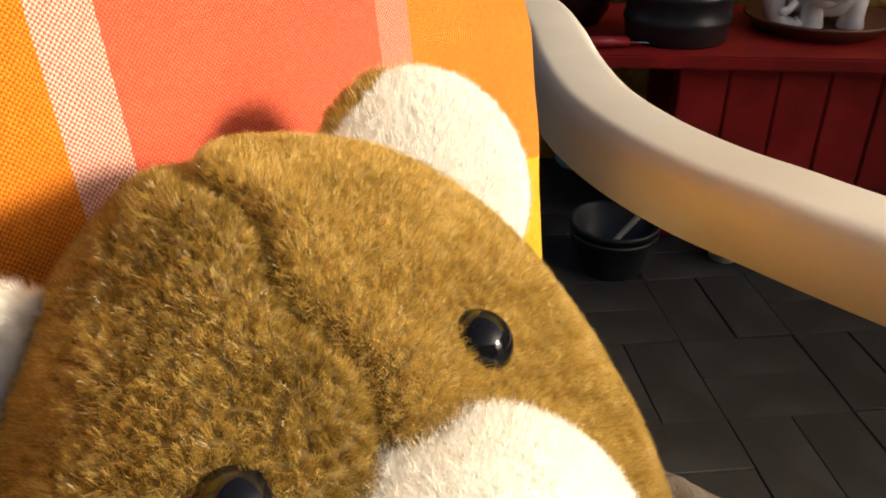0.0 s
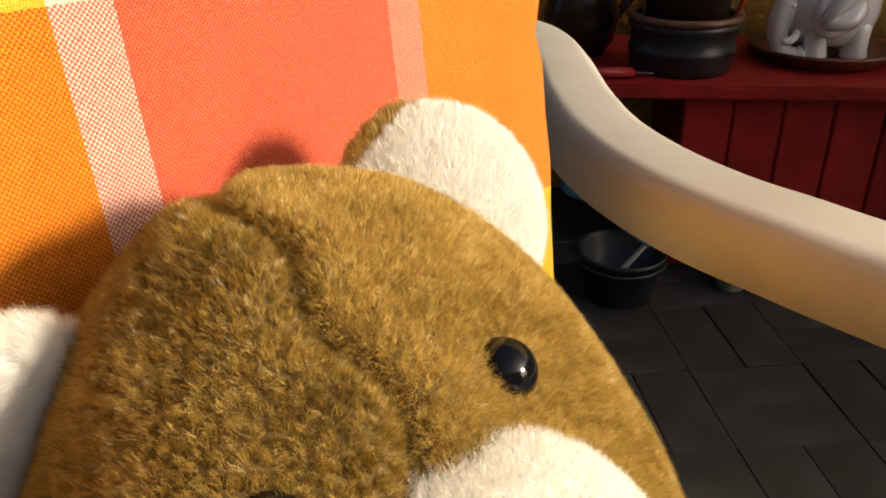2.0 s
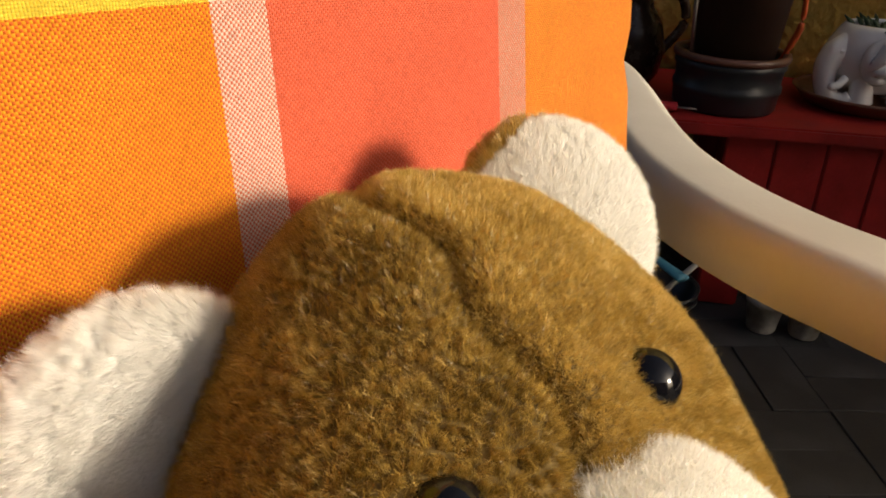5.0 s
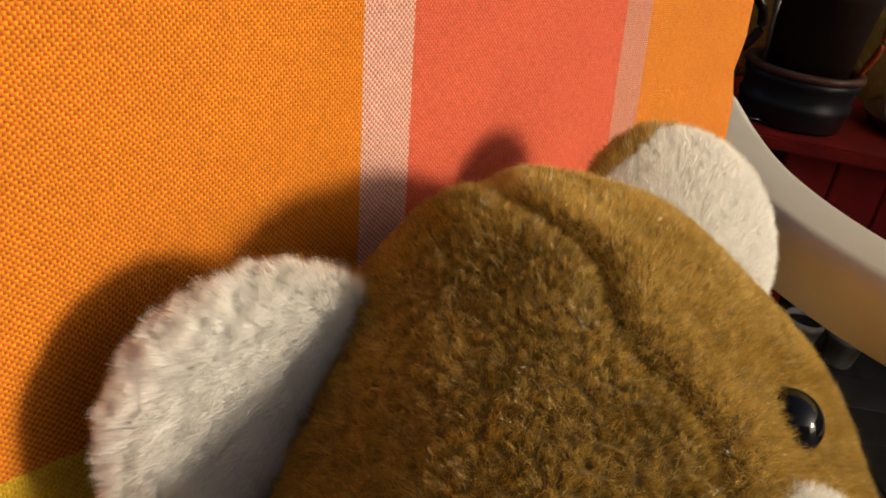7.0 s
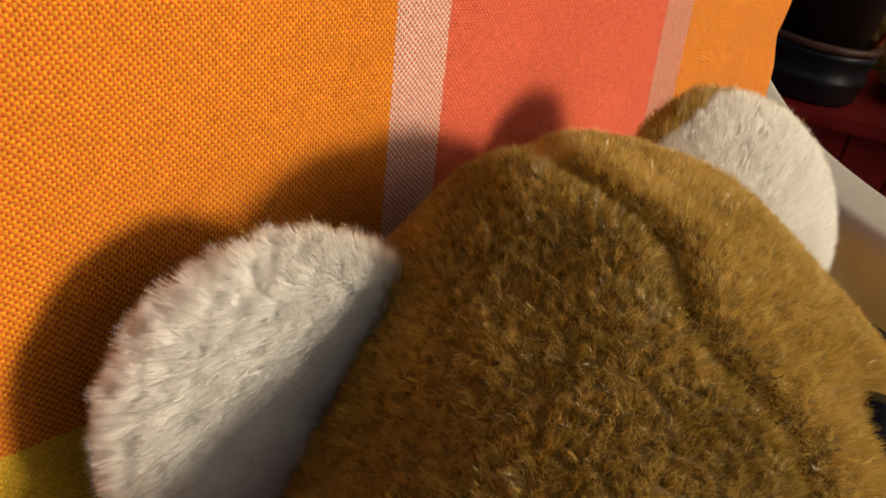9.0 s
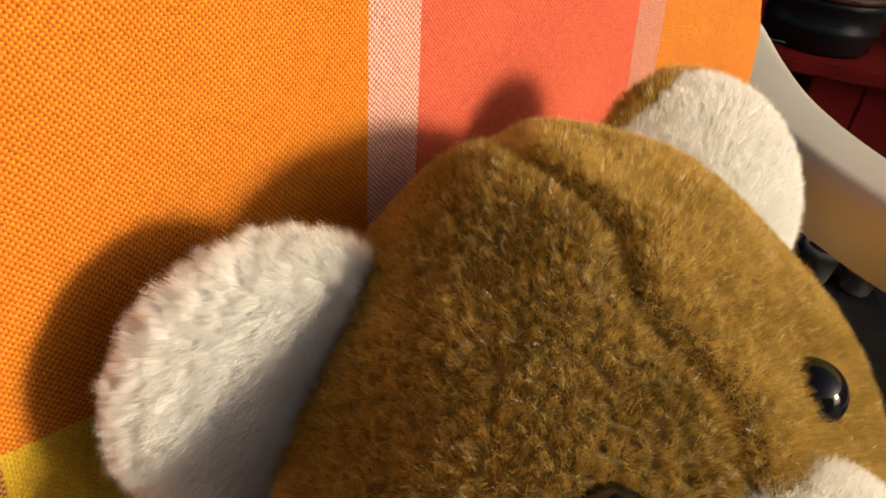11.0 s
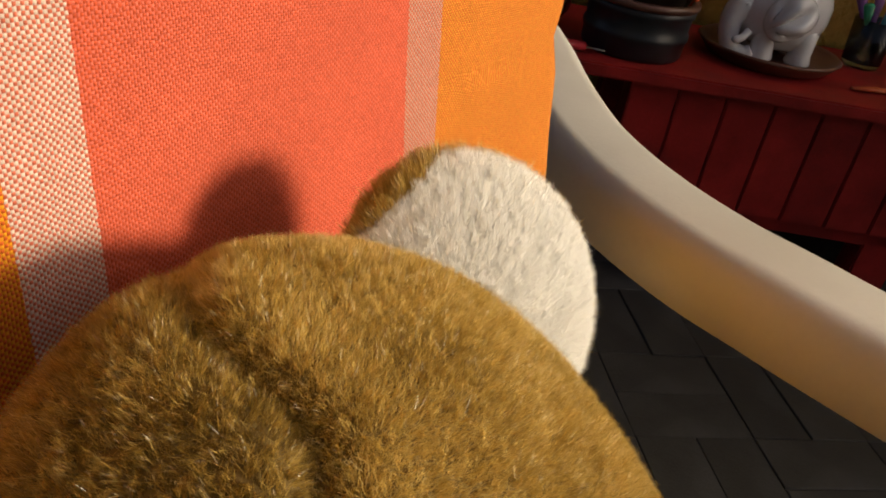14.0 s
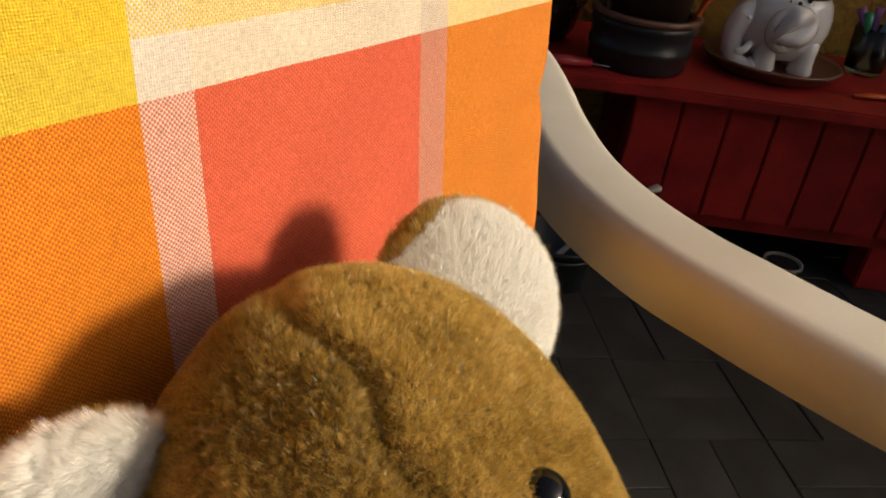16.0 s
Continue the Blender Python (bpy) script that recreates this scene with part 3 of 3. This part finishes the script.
def teddy_bear():
    e = thing("teddy_bear", "golden brown plush teddy bear with cream ears and muzzle", "soft toy", (0.0, 0.09, 0.45))
    # head
    bm = sphere_mesh(head_point, 220, 130)
    eye_at = [Vector((0.0062, 0.0617, 0.7490)), Vector((0.0378, 0.0836, 0.7502))]
    ea = [np.array(v[:]) for v in eye_at]
    mz = np.array(MUZZLE_C)
    seen = np.array((-0.20, -0.60, 0.77))
    def keep(c, n):
        k = np.ones(len(c))
        for q in ea:
            k[np.linalg.norm(c - q, axis=1) < 0.0036] = 0.0
        k[np.linalg.norm((c - mz), axis=1) < 0.017] = 0.1
        k[(n @ seen) < -0.35] = 0.12
        return k
    sm, at = np.array(SEAM[:]), np.array(BROW[:])
    def comb(r, n):
        w = (r - at) @ sm
        s = np.sign(w)[:, None] * sm[None, :] * np.exp(-(w / 0.004) ** 2)[:, None] * 0.45
        return s + np.array((0.05, 0.0, 0.0))
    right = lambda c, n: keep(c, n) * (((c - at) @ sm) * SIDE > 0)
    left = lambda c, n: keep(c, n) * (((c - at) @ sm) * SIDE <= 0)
    # tones hold light and shade: brighter right of the seam, darker left
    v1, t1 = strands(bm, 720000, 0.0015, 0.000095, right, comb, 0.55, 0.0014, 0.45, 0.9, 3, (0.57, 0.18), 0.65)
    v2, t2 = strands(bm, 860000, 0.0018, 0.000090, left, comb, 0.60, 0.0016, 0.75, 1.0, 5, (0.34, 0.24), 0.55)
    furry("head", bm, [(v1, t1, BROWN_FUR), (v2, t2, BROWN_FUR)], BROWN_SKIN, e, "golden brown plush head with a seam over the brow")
    # eyes
    for q in eye_at:
        n = (q - HC).normalized()
        part("eye", sphere_mesh(ellipsoid(q - n * 0.0028, (HX, HY, HZ), (0.0046, 0.0046, 0.0046), 0.0), 40, 24), EYE_BLACK, e, "glossy black plastic eye")
    # muzzle
    bm = sphere_mesh(ellipsoid(MUZZLE_C, MUZZLE_AXES, MUZZLE_R), 90, 60)
    f = (Vector(MUZZLE_C) - HC).normalized()
    v, t = strands(bm, 120000, 0.0013, 0.00012, lambda c, n: (n @ np.array(f[:]) > -0.5) * 1.0, tuple(f * 0.1 - (SUN - f * SUN.dot(f)) * 0.7), 0.3, 0.0011, 0.2, 0.5, 11)
    furry("muzzle", bm, [(v, t, WHITE_FUR)], WHITE_SKIN, e, "cream plush muzzle")
    # ears
    for centre, axes, radii, seed, roll in EARS:
        fn, nrm = ear_shell(centre, axes, radii, -0.15 if roll else 0.25)
        bm = sphere_mesh(fn, 90, 60)
        nn, mid = np.array(nrm[:]), np.array(centre)
        axis = Vector(centre) - HC
        axis = (axis - nrm * axis.dot(nrm)).normalized()
        # the brown back shows round the upper rim of one ear
        side = nrm.cross(axis).normalized()
        side = side if side.dot(Vector((-0.98, -0.15, 0.3))) > 0 else -side
        rim = np.array((axis * 0.45 + side * 0.89)[:])
        pale = lambda c, n: ((n @ nn > -0.12) & ((c - mid) @ rim < (0.0190 if roll else 1))) * 1.0
        up = tuple(axis * (1.3 if roll else 0.9) - (SUN - nrm * SUN.dot(nrm)) * (0.7 if roll else 1.0))
        v, t = strands(bm, 120000 if roll else 190000, 0.0019 if roll else 0.0038, 0.00013, pale, up, 0.35, 0.0014 if roll else 0.0018, 0.25 if roll else 0.28, 0.35 if roll else 0.5, seed, (0.5, 0.2), 0.25)
        w, s = strands(bm, 90000, 0.0034, 0.00014, lambda c, n: 1.0 - pale(c, n), up, 0.35, 0.0014, 0.4, 0.6, seed + 1)
        furry("ear", bm, [(v, t, WHITE_FUR), (w, s, BROWN_FUR)], WHITE_SKIN, e, "cream plush ear with a brown back")
    # body and limbs, below the head
    bc = HC + Vector((0.015, 0.0, -0.135))
    bm = sphere_mesh(ellipsoid(bc, ((1, 0, 0), (0, 1, 0), (0, 0, 1)), (0.066, 0.062, 0.105), 0.002), 60, 40)
    v, t = strands(bm, 30000, 0.005, 0.0004, None, (0, 0, -0.3), 0.5, 0.005, 0.5, 0.6, 31)
    furry("body", bm, [(v, t, BROWN_FUR)], BROWN_SKIN, e)
    for s in (-1, 1):
        a = bc + ACROSS * (s * 0.055) + Vector((0, 0, 0.055))
        pts = smooth_path([a, a + FORWARD * 0.05 + ACROSS * s * 0.02 - Vector((0, 0, 0.035)), a + FORWARD * 0.095 - Vector((0, 0, 0.075))], 6)
        bm = tube(pts, [0.022 + 0.004 * math.sin(3 * k / len(pts)) for k in range(len(pts))], 20)
        v, t = strands(bm, 9000, 0.005, 0.0004, None, (0, 0, -0.3), 0.5, 0.005, 0.5, 0.6, 41 + s)
        furry("arm", bm, [(v, t, BROWN_FUR)], BROWN_SKIN, e)
        a = bc + ACROSS * (s * 0.045) - Vector((0, 0, 0.085)) + FORWARD * 0.02
        pts = smooth_path([a, a + FORWARD * 0.06 + ACROSS * s * 0.015, a + FORWARD * 0.12 + ACROSS * s * 0.03], 6)
        bm = tube(pts, [0.028] * len(pts), 20)
        v, t = strands(bm, 9000, 0.005, 0.0004, None, (0, 0, -0.2), 0.5, 0.005, 0.5, 0.6, 51 + s)
        furry("leg", bm, [(v, t, BROWN_FUR)], BROWN_SKIN, e)
    return e


SIDE = 1 if SEAM.dot(Vector((0.0388, 0.0845, 0.7498)) - BROW) > 0 else -1
MUZZLE_C = (0.0312, 0.0655, 0.7296)
MUZZLE_AXES = ((-0.8482, -0.4459, 0.2859), (0.3082, 0.0234, 0.9510), (-0.4307, 0.8948, 0.1176))
MUZZLE_R = (0.0236, 0.0182, 0.0186)
EARS = [((0.0398, 0.1386, 0.7442), ((-0.1904, 0.4868, 0.8525), (-0.9799, -0.1473, -0.1348), (0.0600, -0.8610, 0.5051)), (0.0220, 0.0196, 0.0085), 61, True),
        ((-0.0308, 0.0944, 0.7342), ((-0.6042, -0.4439, -0.6618), (-0.6985, -0.1047, 0.7079), (0.3835, -0.8900, 0.2468)), (0.0208, 0.0184, 0.0072), 71, False)]
teddy_bear()


# ---- things on and round the bench ----
TOP = 0.404


def flower_pot():
    c = on_bench(0.0, 0.100, TOP)
    S = lambda pr: [(a * 0.95, b * 1.12) for a, b in pr]
    e = thing("flower_pot", "dark brown plastic flower pot in a black ribbed base", "flower pot", c)
    part("base", lathe(S([(0, 0), (0.098, 0), (0.103, 0.006), (0.105, 0.03), (0.108, 0.034), (0.108, 0.042), (0.104, 0.046), (0.106, 0.07), (0.110, 0.074), (0.110, 0.084), (0.104, 0.086), (0.098, 0.086), (0.094, 0.012), (0, 0.012)]), c), BLACK_PLASTIC, e, "black ribbed plastic base")
    part("ring", lathe(S([(0.100, 0.086), (0.113, 0.086), (0.115, 0.091), (0.113, 0.097), (0.100, 0.097), (0.097, 0.091), (0.100, 0.086)]), c), TERRACOTTA, e, "brown clay ring")
    part("pot", lathe(S([(0, 0.014), (0.074, 0.014), (0.095, 0.21), (0.101, 0.212), (0.103, 0.25), (0.097, 0.25), (0.094, 0.214), (0.09, 0.21), (0, 0.20)]), c), BROWN_PLASTIC, e)
    part("soil", lathe(S([(0, 0.232), (0.05, 0.235), (0.094, 0.228)]), c), SOIL, e)
    d = (on_bench(1, 0, 0) - on_bench(0, 0, 0)).normalized()
    part("strap", tube(smooth_path([c + d * 0.088 + Vector((0, 0, 0.085)), c + d * 0.104 + Vector((0.0, 0, 0.125)), c + d * 0.115 + Vector((0, 0, 0.165)), c + d * 0.110 + Vector((0, 0, 0.23))], 6), [0.008] * 6 + [0.010] * 6 + [0.008] * 7, 12, 0.6), ORANGE_PLASTIC, e, "orange plastic strap")
    for a in (195, 80):
        d = Vector((math.cos(radians(a)), math.sin(radians(a)), 0))
        part("wire", tube([c + d * 0.097 + Vector((0, 0, 0.105)), c + d * 0.106 + Vector((0, 0, 0.19)), c + d * 0.108 + Vector((0, 0, 0.27))], 0.004, 8), METAL, e, "thin steel wire")
    return e


flower_pot()


def ceramic_jug():
    c = on_bench(-0.19, 0.215, TOP)
    e = thing("jug", "dark brown ceramic jug with a loop handle on the bench", "jug", c)
    part("body", lathe([(0, 0), (0.05, 0), (0.07, 0.03), (0.078, 0.08), (0.066, 0.13), (0.042, 0.165), (0.040, 0.19), (0.048, 0.205), (0.043, 0.205), (0.036, 0.19), (0.037, 0.168), (0.06, 0.13), (0.07, 0.08), (0, 0.01)], c), DARK_CLAY, e)
    part("handle", tube(smooth_path([c + Vector((0.045, 0, 0.185)), c + Vector((0.10, 0, 0.185)), c + Vector((0.118, 0, 0.13)), c + Vector((0.075, 0, 0.07))], 6), 0.010, 12), DARK_CLAY, e)
    return e


ceramic_jug()


def saucer():
    c = on_bench(0.296, 0.186, TOP)
    e = part("saucer", lathe([(0, 0.004), (0.085, 0.004), (0.10, 0.0), (0.112, 0.004), (0.130, 0.022), (0.134, 0.026), (0.130, 0.029), (0.122, 0.024), (0.105, 0.012), (0, 0.010)], c, 64, Matrix.Diagonal((1.08, 1.08, 1.1, 1))), TERRACOTTA)
    return tagged(e, "brown glazed clay saucer under the elephant planter", "saucer")


saucer()


def elephant_planter():
    c = on_bench(0.299, 0.190, TOP + 0.011)
    e = thing("planter", "white glazed elephant-shaped ceramic planter on a clay saucer", "planter", c)
    t = Matrix.Rotation(radians(BENCH_TURN - 6), 4, "Z") @ Matrix.Diagonal((0.93, 0.93, 0.98, 1))
    sink = Vector((0, 0, 0.016))
    def W(x, y, z):
        return c + (t @ (Vector((x, y, z)) - sink))
    def blend(d):
        return 1 / (1 + math.exp(-d))
    # one moulded body: a round bowl that swells into the brow and cheek on one side
    prof = [(0.0, 0.034), (0.045, 0.034), (0.072, 0.046), (0.088, 0.072), (0.096, 0.104), (0.095, 0.132), (0.087, 0.156), (0.079, 0.168), (0.074, 0.169), (0.071, 0.164), (0.080, 0.13), (0.0, 0.11)]
    bm = lathe(prof, (0, 0, 0), 96)
    for v in bm.verts:
        x, y, z = v.co
        rr = math.hypot(x, y)
        if rr < 1e-4:
            continue
        a = math.degrees(math.atan2(y, x))
        k = math.exp(-((abs(a) - 180 + (18 if a < 0 else -18)) / 42) ** 2) * math.exp(-((z - 0.105) / 0.045) ** 2)
        s = 1 + 0.20 * k
        v.co.x, v.co.y = x * s * 1.02, y * s * 0.92
    tr = smooth_path([(-0.070, -0.030, 0.128), (-0.096, -0.040, 0.108), (-0.108, -0.046, 0.080), (-0.104, -0.052, 0.046), (-0.088, -0.060, 0.026), (-0.066, -0.066, 0.024), (-0.054, -0.068, 0.034)], 8)
    join(bm, tube(tr, [0.030 - 0.018 * (max(0, k - 8) / (len(tr) - 9)) ** 0.8 for k in range(len(tr))], 20))
    bm.transform(Matrix.Translation(c) @ t @ Matrix.Translation(-sink))
    part("body", bm, WHITE_GLAZE, e)
    for x, y in ((-0.030, -0.052), (-0.045, 0.045), (0.052, -0.046), (0.055, 0.042)):
        part("leg", lathe([(0, 0), (0.024, 0), (0.027, 0.007), (0.023, 0.022), (0.023, 0.040), (0.024, 0.065), (0, 0.085)], (0, 0, 0), 28, Matrix.Translation(W(x, y, 0.016))), WHITE_GLAZE, e)
    part("tusk", tube(smooth_path([W(-0.072, -0.075, 0.070), W(-0.086, -0.086, 0.056), W(-0.104, -0.090, 0.052)], 4), [0.008] * 7 + [0.007, 0.003], 12), WHITE_GLAZE, e)
    # the ear: a raised pad on the flank, with pleats that spread from its root
    bm = bmesh.new()
    rows_ = []
    mid_x, mid_z = -0.002, 0.112
    for j in range(1, 13):
        r = j / 12
        row = []
        for i in range(72):
            a = 2 * math.pi * i / 72
            lobe = 1 + 0.10 * math.cos(2 * a - 1.0) + 0.05 * math.cos(3 * a)
            x = mid_x + 0.045 * r * lobe * math.cos(a)
            z = mid_z + 0.046 * r * lobe * math.sin(a)
            g = math.atan2(z - 0.085, x + 0.042)
            lift = 0.011 * (1 - r ** 5) + 0.0115 * math.sin(g * 9) * (1 - r ** 3) * min(1, math.hypot(x + 0.042, z - 0.085) / 0.03)
            out = math.sqrt(max(0.0, 1 - (x / 0.106) ** 2)) * 0.089 * (1 - 3.2 * abs(z - 0.112) ** 1.5)
            row.append(bm.verts.new(W(x, -out + 0.002 - lift, z)))
        rows_.append(row)
    for a, b in zip(rows_, rows_[1:]):
        for i in range(72):
            k = (i + 1) % 72
            bm.faces.new((a[i], a[k], b[k], b[i]))
    bm.faces.new(rows_[0])
    bmesh.ops.recalc_face_normals(bm, faces=bm.faces[:])
    bmesh.ops.solidify(bm, geom=bm.faces[:], thickness=0.006)
    bmesh.ops.recalc_face_normals(bm, faces=bm.faces[:])
    part("ear", bm, WHITE_GLAZE, e)
    part("eye", sphere_mesh(ellipsoid(W(-0.088, -0.066, 0.118), ((1, 0, 0), (0, 1, 0), (0, 0, 1)), (0.006, 0.003, 0.005), 0), 16, 10), WHITE_GLAZE, e)
    part("soil", lathe([(0, 0.156), (0.04, 0.158), (0.073, 0.152)], (0, 0, 0), 40, Matrix.Translation(c) @ t @ Matrix.Translation(-sink) @ Matrix.Diagonal((1.02, 0.92, 1, 1))), SOIL, e)
    return e


elephant_planter()


def succulent():
    c = on_bench(0.299, 0.190, TOP + 0.147)
    e = thing("succulent", "small dark green succulent growing in the elephant planter", "plant", c)
    random.seed(5)
    for k in range(46):
        a, r = random.uniform(0, 6.28), random.uniform(0.0, 0.055)
        b = c + Vector((r * math.cos(a), r * math.sin(a), -0.006))
        tip = b + Vector((math.cos(a) * (0.012 + r * 0.3), math.sin(a) * (0.012 + r * 0.3), random.uniform(0.012, 0.035)))
        part("leaf", tube([b, (b + tip) / 2 + Vector((0, 0, 0.004)), tip], [0.003, 0.0055, 0.001], 7), LEAF, e)
    return e


succulent()


def drinking_glass():
    c = on_bench(0.53, 0.27, TOP)
    e = thing("glass_jar", "blue-tinted glass full of coloured plastic picks on the bench", "jar", c)
    g = part("jar", lathe([(0, 0), (0.036, 0), (0.040, 0.01), (0.046, 0.10), (0.043, 0.10), (0.037, 0.012), (0, 0.008)], c), GLASS, e)
    for k, (m, a, b) in enumerate(((GREEN_PLASTIC, 200, 0.04), (PURPLE_PLASTIC, 120, 0.03), (GREEN_PLASTIC, 300, 0.03), (ORANGE_PLASTIC, 20, 0.025), (BLUE_PLASTIC, 250, 0.03), (PURPLE_PLASTIC, 60, 0.035))):
        d = Vector((math.cos(radians(a)), math.sin(radians(a)), 0))
        part("pick", tube([c - d * 0.012 + Vector((0, 0, 0.014)), c + d * b + Vector((0, 0, 0.095)), c + d * (b + 0.018) + Vector((0, 0, 0.13))], [0.003, 0.006, 0.011], 10), m, e)
    return e


drinking_glass()


def orange_clip():
    c = on_bench(0.475, 0.075, TOP)
    e = part("plant_label", join(tube([c + Vector((-0.045, 0.0, 0.005)), c + Vector((0.0, -0.004, 0.007)), c + Vector((0.07, -0.012, 0.006))], [0.006, 0.010, 0.007], 10, 0.5)), ORANGE_PLASTIC)
    return tagged(e, "flat orange plastic plant label lying on the bench", "label")


orange_clip()


def pocket_knife():
    c = on_bench(-0.10, 0.018, TOP)
    e = thing("pocket_knife", "red-handled knife lying on the red bench", "knife", c)
    part("handle", tube([c + Vector((-0.11, 0.012, 0.012)), c + Vector((-0.06, 0.006, 0.013)), c + Vector((0.0, 0, 0.011))], [0.008, 0.013, 0.011], 12, 0.8), surface("red_plastic", (0.33, 0.02, 0.03), 0.35, 0.1, 40, 0.05, 300), e)
    part("blade", tube([c + Vector((0.0, 0, 0.010)), c + Vector((0.03, -0.003, 0.008)), c + Vector((0.06, -0.008, 0.005))], [0.004, 0.004, 0.001], 8, 0.4), METAL, e)
    return e


pocket_knife()


def black_bucket():
    c = Vector((0.605, 1.270, 0))
    e = thing("bucket", "low black plastic bucket standing on the paving beside the bench", "bucket", c)
    part("pail", lathe([(0, 0), (0.062, 0), (0.066, 0.005), (0.080, 0.092), (0.086, 0.094), (0.088, 0.102), (0.084, 0.104), (0.079, 0.098), (0.063, 0.008), (0, 0.006)], c), BLACK_PLASTIC, e)
    part("rim", lathe([(0.0835, 0.078), (0.0865, 0.079), (0.0865, 0.084), (0.0835, 0.085), (0.0815, 0.081), (0.0835, 0.078)], c), surface("grey_plastic", (0.025, 0.027, 0.03), 0.45, 0.1, 30, 0.05, 300), e)
    return e


black_bucket()


def blue_brush():
    e = thing("dish_brush", "pale blue plastic brush lying across the black bucket", "brush", (0.605, 1.270, 0.104))
    pts = smooth_path([(0.590, 1.455, 0.134), (0.608, 1.395, 0.127), (0.634, 1.320, 0.121), (0.656, 1.252, 0.116)], 6)
    n = len(pts)
    part("handle", tube(pts, [0.008 + 0.008 * (k / n) ** 2 for k in range(n)], 12, 0.45), BLUE_PLASTIC, e)
    part("head", tube([(0.572, 1.515, 0.138), (0.580, 1.490, 0.139), (0.590, 1.455, 0.134)], [0.014, 0.02, 0.009], 14), BLUE_PLASTIC, e)
    return e


blue_brush()


def spatula():
    e = part("spatula", tube(smooth_path([(0.575, 1.265, 0.020), (0.690, 1.285, 0.125), (0.785, 1.300, 0.180), (0.818, 1.303, 0.191)], 6), [0.007] * 12 + [0.008, 0.009, 0.010, 0.011, 0.011, 0.010, 0.005], 12, 0.7), CREAM_PLASTIC)
    return tagged(e, "cream plastic spatula leaning in the black bucket", "spatula")


spatula()


def small_pot(x, y, r, h):
    e = thing("small_pot", "small weathered pale clay pot standing by the bench", "pot", (x, y, 0), "small pots by the bench")
    part("pot", lathe([(0, 0), (r * 0.72, 0), (r * 0.78, 0.004), (r, h * 0.8), (r * 1.06, h * 0.8), (r * 1.06, h), (r * 0.94, h), (r * 0.9, h * 0.8), (0, h * 0.5)], (x, y, 0), 32), PALE_POT, e)
    part("soil", lathe([(0, h * 0.86), (r * 0.9, h * 0.84)], (x, y, 0), 24), SOIL, e)
    return e


small_pot(0.838, 1.250, 0.036, 0.075)
small_pot(0.912, 1.220, 0.036, 0.070)
small_pot(1.14, 1.262, 0.040, 0.035)


def seat_pillow():
    """A plump beige pillow on the seat beside the bear."""
    o = Vector((0.150, 0.160, 0.486))
    def fn(d):
        q = [math.copysign(abs(k) ** 0.62, k) for k in d]
        p = FORWARD * (q[0] * 0.095) + ACROSS * (q[1] * 0.075) + Vector((0, 0, q[2] * 0.083))
        w = 0.007 * noise.noise(p * 28) + 0.003 * noise.noise(p * 75)
        return o + p * (1 + w / 0.08), d
    return tagged(part("pillow", sphere_mesh(fn, 96, 60), BEIGE_CLOTH), "plump creased beige pillow lying on the chair seat", "pillow")


seat_pillow()


# ---- paving: pavers laid in pairs, basket weave ----
PAVE = Matrix.Translation((0.606, 0.806, 0)) @ Matrix.Rotation(radians(-6), 4, "Z")
paver_mesh = []
for k in range(6):
    bm = box((-0.0991, -0.0491, -0.05), (0.0991, 0.0491, 0.0), 0, (0, 0), 0.0)
    random.seed(40 + k)
    top = [v for v in bm.verts if v.co.z > -0.01]
    for v in top:
        v.co.z -= random.uniform(0, 0.0015)
    bmesh.ops.bevel(bm, geom=[ed for ed in bm.edges if all(v.co.z > -0.01 for v in ed.verts)], offset=0.0014, segments=1, affect="EDGES")
    me = bpy.data.meshes.new("paver")
    bm.to_mesh(me)
    bm.free()
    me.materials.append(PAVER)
    paver_mesh.append(me)
bm = bmesh.new()
bmesh.ops.create_grid(bm, x_segments=2, y_segments=2, size=2.0)
bm.transform(Matrix.Translation((0.9, 0.6, -0.004)))
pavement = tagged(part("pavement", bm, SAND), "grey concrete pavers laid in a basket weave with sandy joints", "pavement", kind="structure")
random.seed(9)
for i in range(-3, 8):
    for j in range(-5, 4):
        for s in (-1, 1):
            across = (i + j) % 2 == 0
            m = PAVE @ Matrix.Translation((0.2 * i + 0.1, 0.2 * j + 0.1, 0))
            m = m @ (Matrix.Translation((0, 0.05 * s, 0)) if across else Matrix.Translation((0.05 * s, 0, 0)) @ Matrix.Rotation(radians(90), 4, "Z"))
            m = m @ pose(random.uniform(-0.001, 0.001), random.uniform(-0.001, 0.001), random.uniform(-0.002, 0.001), random.uniform(-0.3, 0.3), random.uniform(-0.3, 0.3), random.uniform(-0.5, 0.5))
            ob = new("paver", random.choice(paver_mesh))
            ob.parent = pavement
            ob.matrix_basis = m
